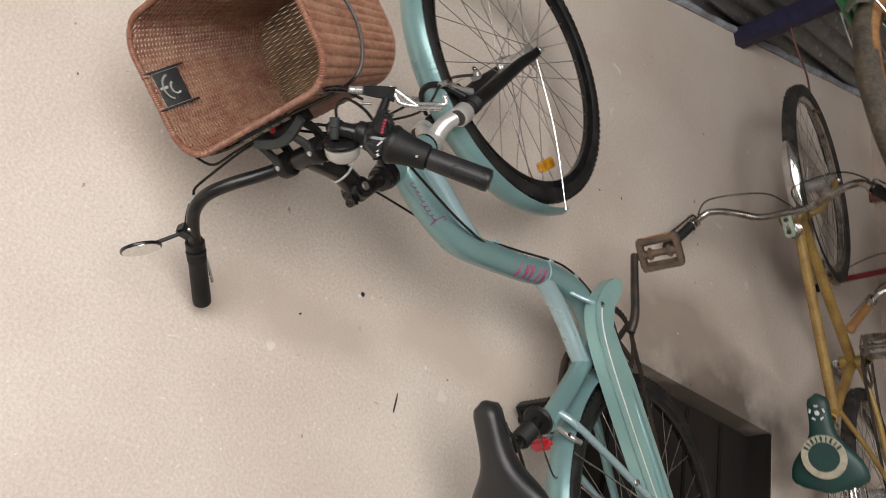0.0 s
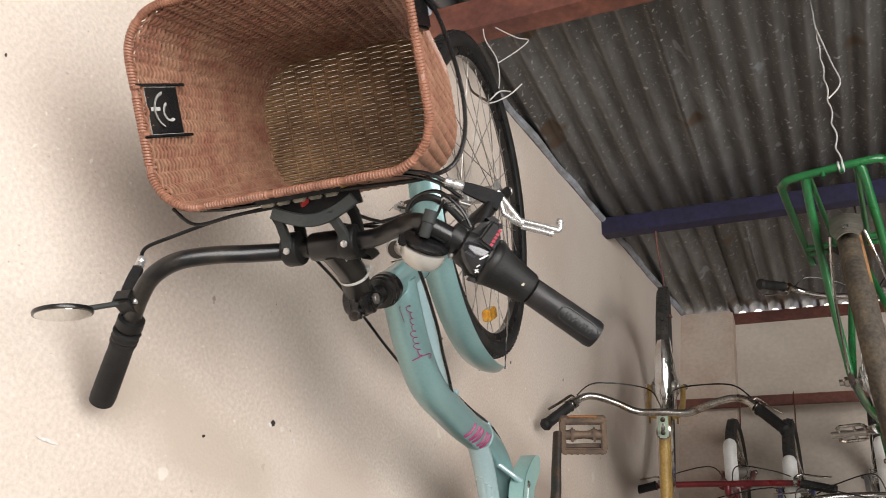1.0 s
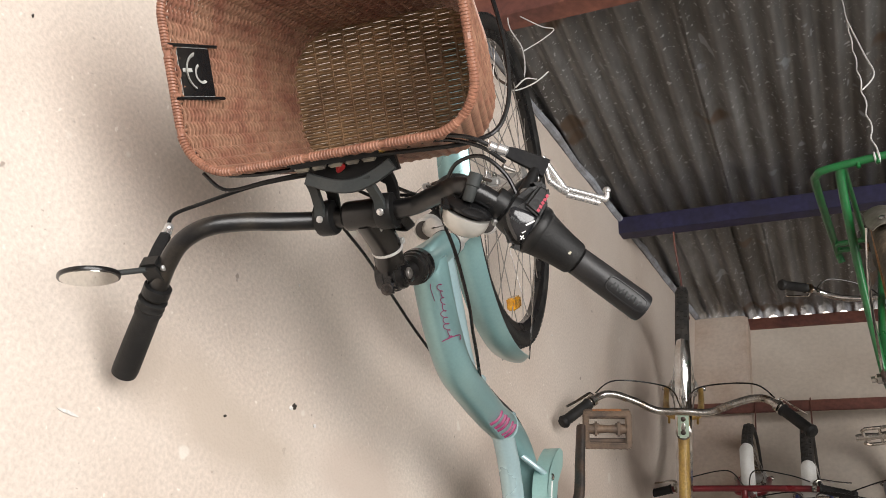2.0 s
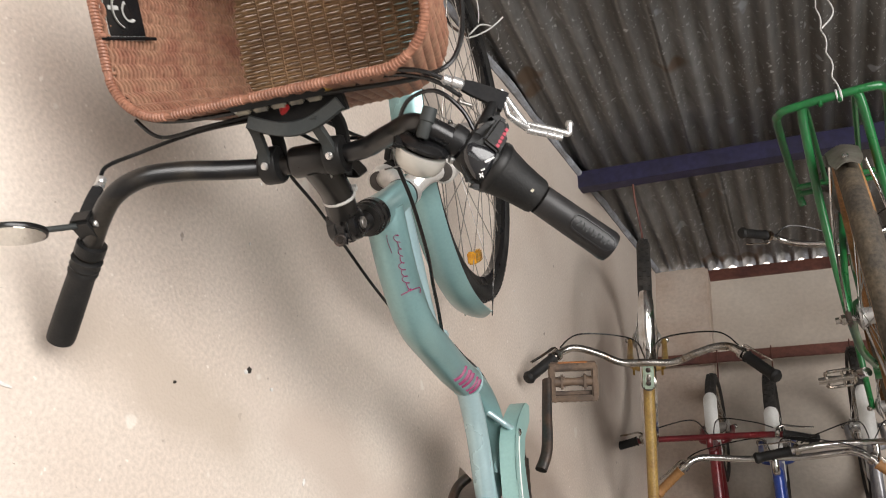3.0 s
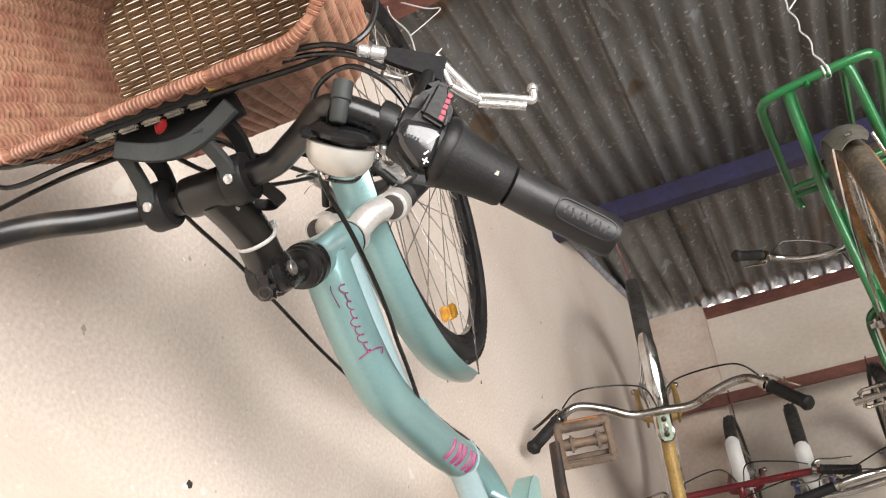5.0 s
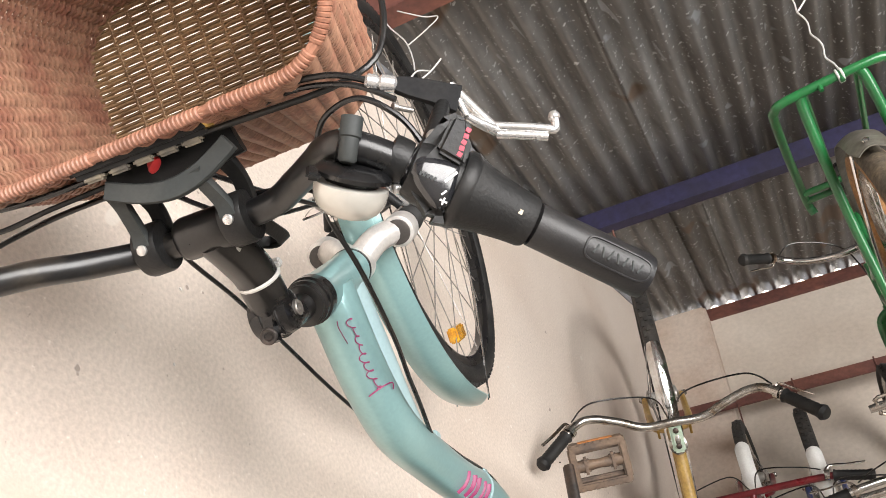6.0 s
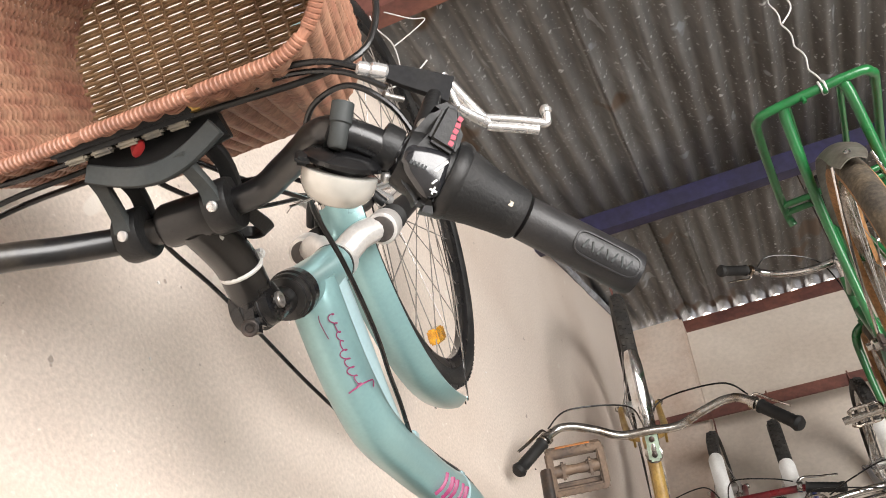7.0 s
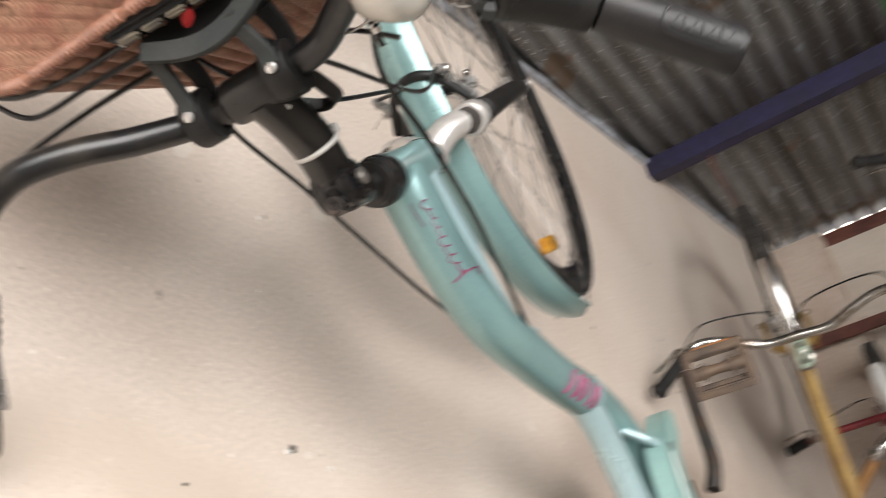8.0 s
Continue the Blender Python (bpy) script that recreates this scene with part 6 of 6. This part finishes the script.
for a in (0.165, 0.125):
    part("cross_tube", tube([(-0.102, a, CZ - 0.008), (-0.05, a - 0.006, CZ - 0.012), (0.05, a - 0.006, CZ - 0.012), (0.102, a, CZ - 0.008)], 0.007, 10), GREEN, rack)
for k in (-1, 1):
    part("rack_stay", tube([(0.050 * k, -0.240, CZ), (0.056 * k, -0.215, CZ - 0.03), (0.062 * k, -0.10, 0.20), (0.062 * k, -0.01, 0.01)], [0.010, 0.0085, 0.008, 0.008], 12), GREEN, rack)
    part("inner_bar", tube([(0.045 * k, -0.238, CZ), (0.040 * k, 0.0, CZ - 0.006), (0.036 * k, 0.16, CZ - 0.012)], 0.006, 10), GREEN, rack)
    part("stub", turned([(0.004, 0), (0.004, 0.016)], along((0.018 * k, -0.25, CZ), (0.018 * k, -0.26, CZ - 0.1)), 8), GREEN, rack)
    part("axle_bracket", block((0.012, 0.05, 0.026), Matrix.Translation((0.062 * k, 0.0, 0.0)), 0.004), DARKSTEEL, rack)
    part("axle_nut", turned([(0.011, 0), (0.011, 0.010), (0.007, 0.014), (0.007, 0.022)], along((0.066 * k, 0, 0), (k, 0, 0)), 6), OLDCHROME, rack)
    part("guard_stay", tube([(0.031 * k, -0.270, 0.222), (0.052 * k, -0.18, 0.12), (0.064 * k, 0, 0)], 0.0028, 8), CHROME, green)
mudguard("rear_mudguard", (0, 0), 0.352, 0.062, 141, 60, mat("dull_metal", (0.19, 0.18, 0.155), 0.5, 0.35, col2=(0.11, 0.095, 0.075), scale=18), green, "dull metal rear mudguard")
part("bolt", turned([(0.006, 0), (0.006, 0.003), (0.003, 0.005)], along((0, -0.264, 0.239), (0, -0.5, 0.46)), 10), CHROME, green)
gw = GM @ Vector((0.02, -0.245, CZ))
tops = Vector((gw.x - 0.005, gw.y + 0.03, roof_z(gw.x, gw.y + 0.03) + 0.01))
twist = [gw + (tops - gw) * t + Vector((0.004 * math.sin(t * 50) * (1 - t), 0.003 * math.cos(t * 50), 0)) for t in [k / 40 for k in range(41)]]
gwire = wire("hanging_wire", twist, 0.0017, "twisted white wire holding a green carrier from the roof", step=2)
part("loop", sweep(bmesh.new(), [gw + GM.to_3x3() @ Vector((0.004 * math.sin(t * 0.5), 0.0115 * math.cos(t), 0.0115 * math.sin(t))) for t in [0.5 * k for k in range(26)]], 0.0022, 6), WIRE, gwire)
part("loop", tube([gw + (tops - gw) * 0.35, gw + (tops - gw) * 0.42 + Vector((0.03, 0, 0.0)), gw + (tops - gw) * 0.55 + Vector((0.02, 0, 0)), gw + (tops - gw) * 0.8], 0.0018, 6, 6), WIRE, gwire)
gf = GM @ Vector((0.0, 0.905, 0.49))
wire("hanging_wire", [gf, gf * 0.5 + Vector((gf.x, gf.y + 0.02, roof_z(gf.x, gf.y) + 0.01)) * 0.5, Vector((gf.x, gf.y + 0.03, roof_z(gf.x, gf.y + 0.03) + 0.01))], 0.0022, "dark wire holding a bicycle stem from the roof", DARKSTEEL)

# three bicycles hung from the rail at the far wall
RR = (0.9925, 0.122, 0)
def far_bike(x, y, ztop, r, s, tilt, right=RR, **kw):
    hub = Vector((x, y, ztop - r))
    ob = plain_bike(hung(hub, right, tilt, s), r=r, s=s, group="bicycles on the rail", **kw)
    rz = 3.69
    ry = 2.93 + 0.1228 * x
    tagged(part("hook", tube([(x, ry - 0.010, rz + 0.03), (x, ry - 0.014, rz - 0.03), (x + 0.004, (ry + y) / 2, ztop + 0.01), (x + 0.006, y, ztop - 0.03), (x - 0.012, y + 0.012, ztop - 0.02)], 0.003, 8), RUSTDARK), "rusty wire hook on the rail", "hook", "hooks on the rail")
    return ob


far_bike(0.262, 2.88, 3.515, 0.205, 0.60, 24, label="small dark red children's bicycle hung on the rail", paint=MAROON, tyre_t=0.021, guard=(WHITE, 62, 128), bar="flat", bar_mat=MAROON, grip_mat=RUBBER, bar_h=0.60, bar_w=0.205, crank_a=150, spokes=20, tube_r=0.019)
far_bike(0.474, 2.86, 3.465, 0.255, 0.74, 24, label="blue children's bicycle with chrome handlebar, hung on the rail", paint=BLUE, tyre_t=0.022, guard=(WHITE, 70, 128), bar="swept", bar_mat=CHROME, grip_mat=ORGRIP, bar_h=0.58, bar_w=0.27, crank_a=160, spokes=24, tube_r=0.018)
far_bike(0.765, 2.88, 3.53, 0.28, 0.82, 24, label="silver bicycle with a white front mudguard, hung on the rail", paint=SILVERF, tyre_t=0.021, guard=(WHITE, 70, 135), bar="flat", bar_mat=CHROME, bar_h=0.56, bar_w=0.28, crank_a=150, spokes=24)

# marks on the long wall: a nail hole, chips and scratches
def mark(name, y, z, size, material, label, turn=0.0, x=0.0015):
    m = Matrix.Translation((x, y, z)) @ Matrix.Rotation(turn, 4, 'X')
    outline = [(size[0] * (0.5 + 0.25 * noise.noise((y * 9, k, z))) * math.cos(2 * math.pi * k / 12), size[1] * (0.5 + 0.25 * noise.noise((y * 7, k * 1.3, z * 3))) * math.sin(2 * math.pi * k / 12)) for k in range(12)]
    ob = part(name, plate(outline, 0.002, m @ Matrix.Rotation(math.pi / 2, 4, 'Y') @ Matrix.Rotation(math.pi / 2, 4, 'Z')), material, wall_west)
    return ob


HOLE = mat("nail_hole", (0.03, 0.025, 0.02), 0.9)
CHIP = mat("chipped_plaster", (0.85, 0.82, 0.78), 0.8)
mark("nail_hole", 0.770, 2.238, (0.010, 0.010), HOLE, "")
mark("chip", 0.764, 2.231, (0.009, 0.007), CHIP, "")
mark("chip", 0.41, 1.985, (0.030, 0.005), CHIP, "", 0.25)
mark("chip", 0.971, 2.141, (0.006, 0.012), CHIP, "")
mark("chip", 0.831, 2.239, (0.007, 0.006), CHIP, "", 0.6)
mark("scratch", 0.915, 2.035, (0.003, 0.045), HOLE, "")
random.seed(5)
for k in range(26):
    mark("chip", random.uniform(0.0, 1.9), random.uniform(1.7, 3.1), (random.uniform(0.002, 0.006), random.uniform(0.002, 0.007)), CHIP if k % 2 else HOLE, "", random.uniform(0, 3))
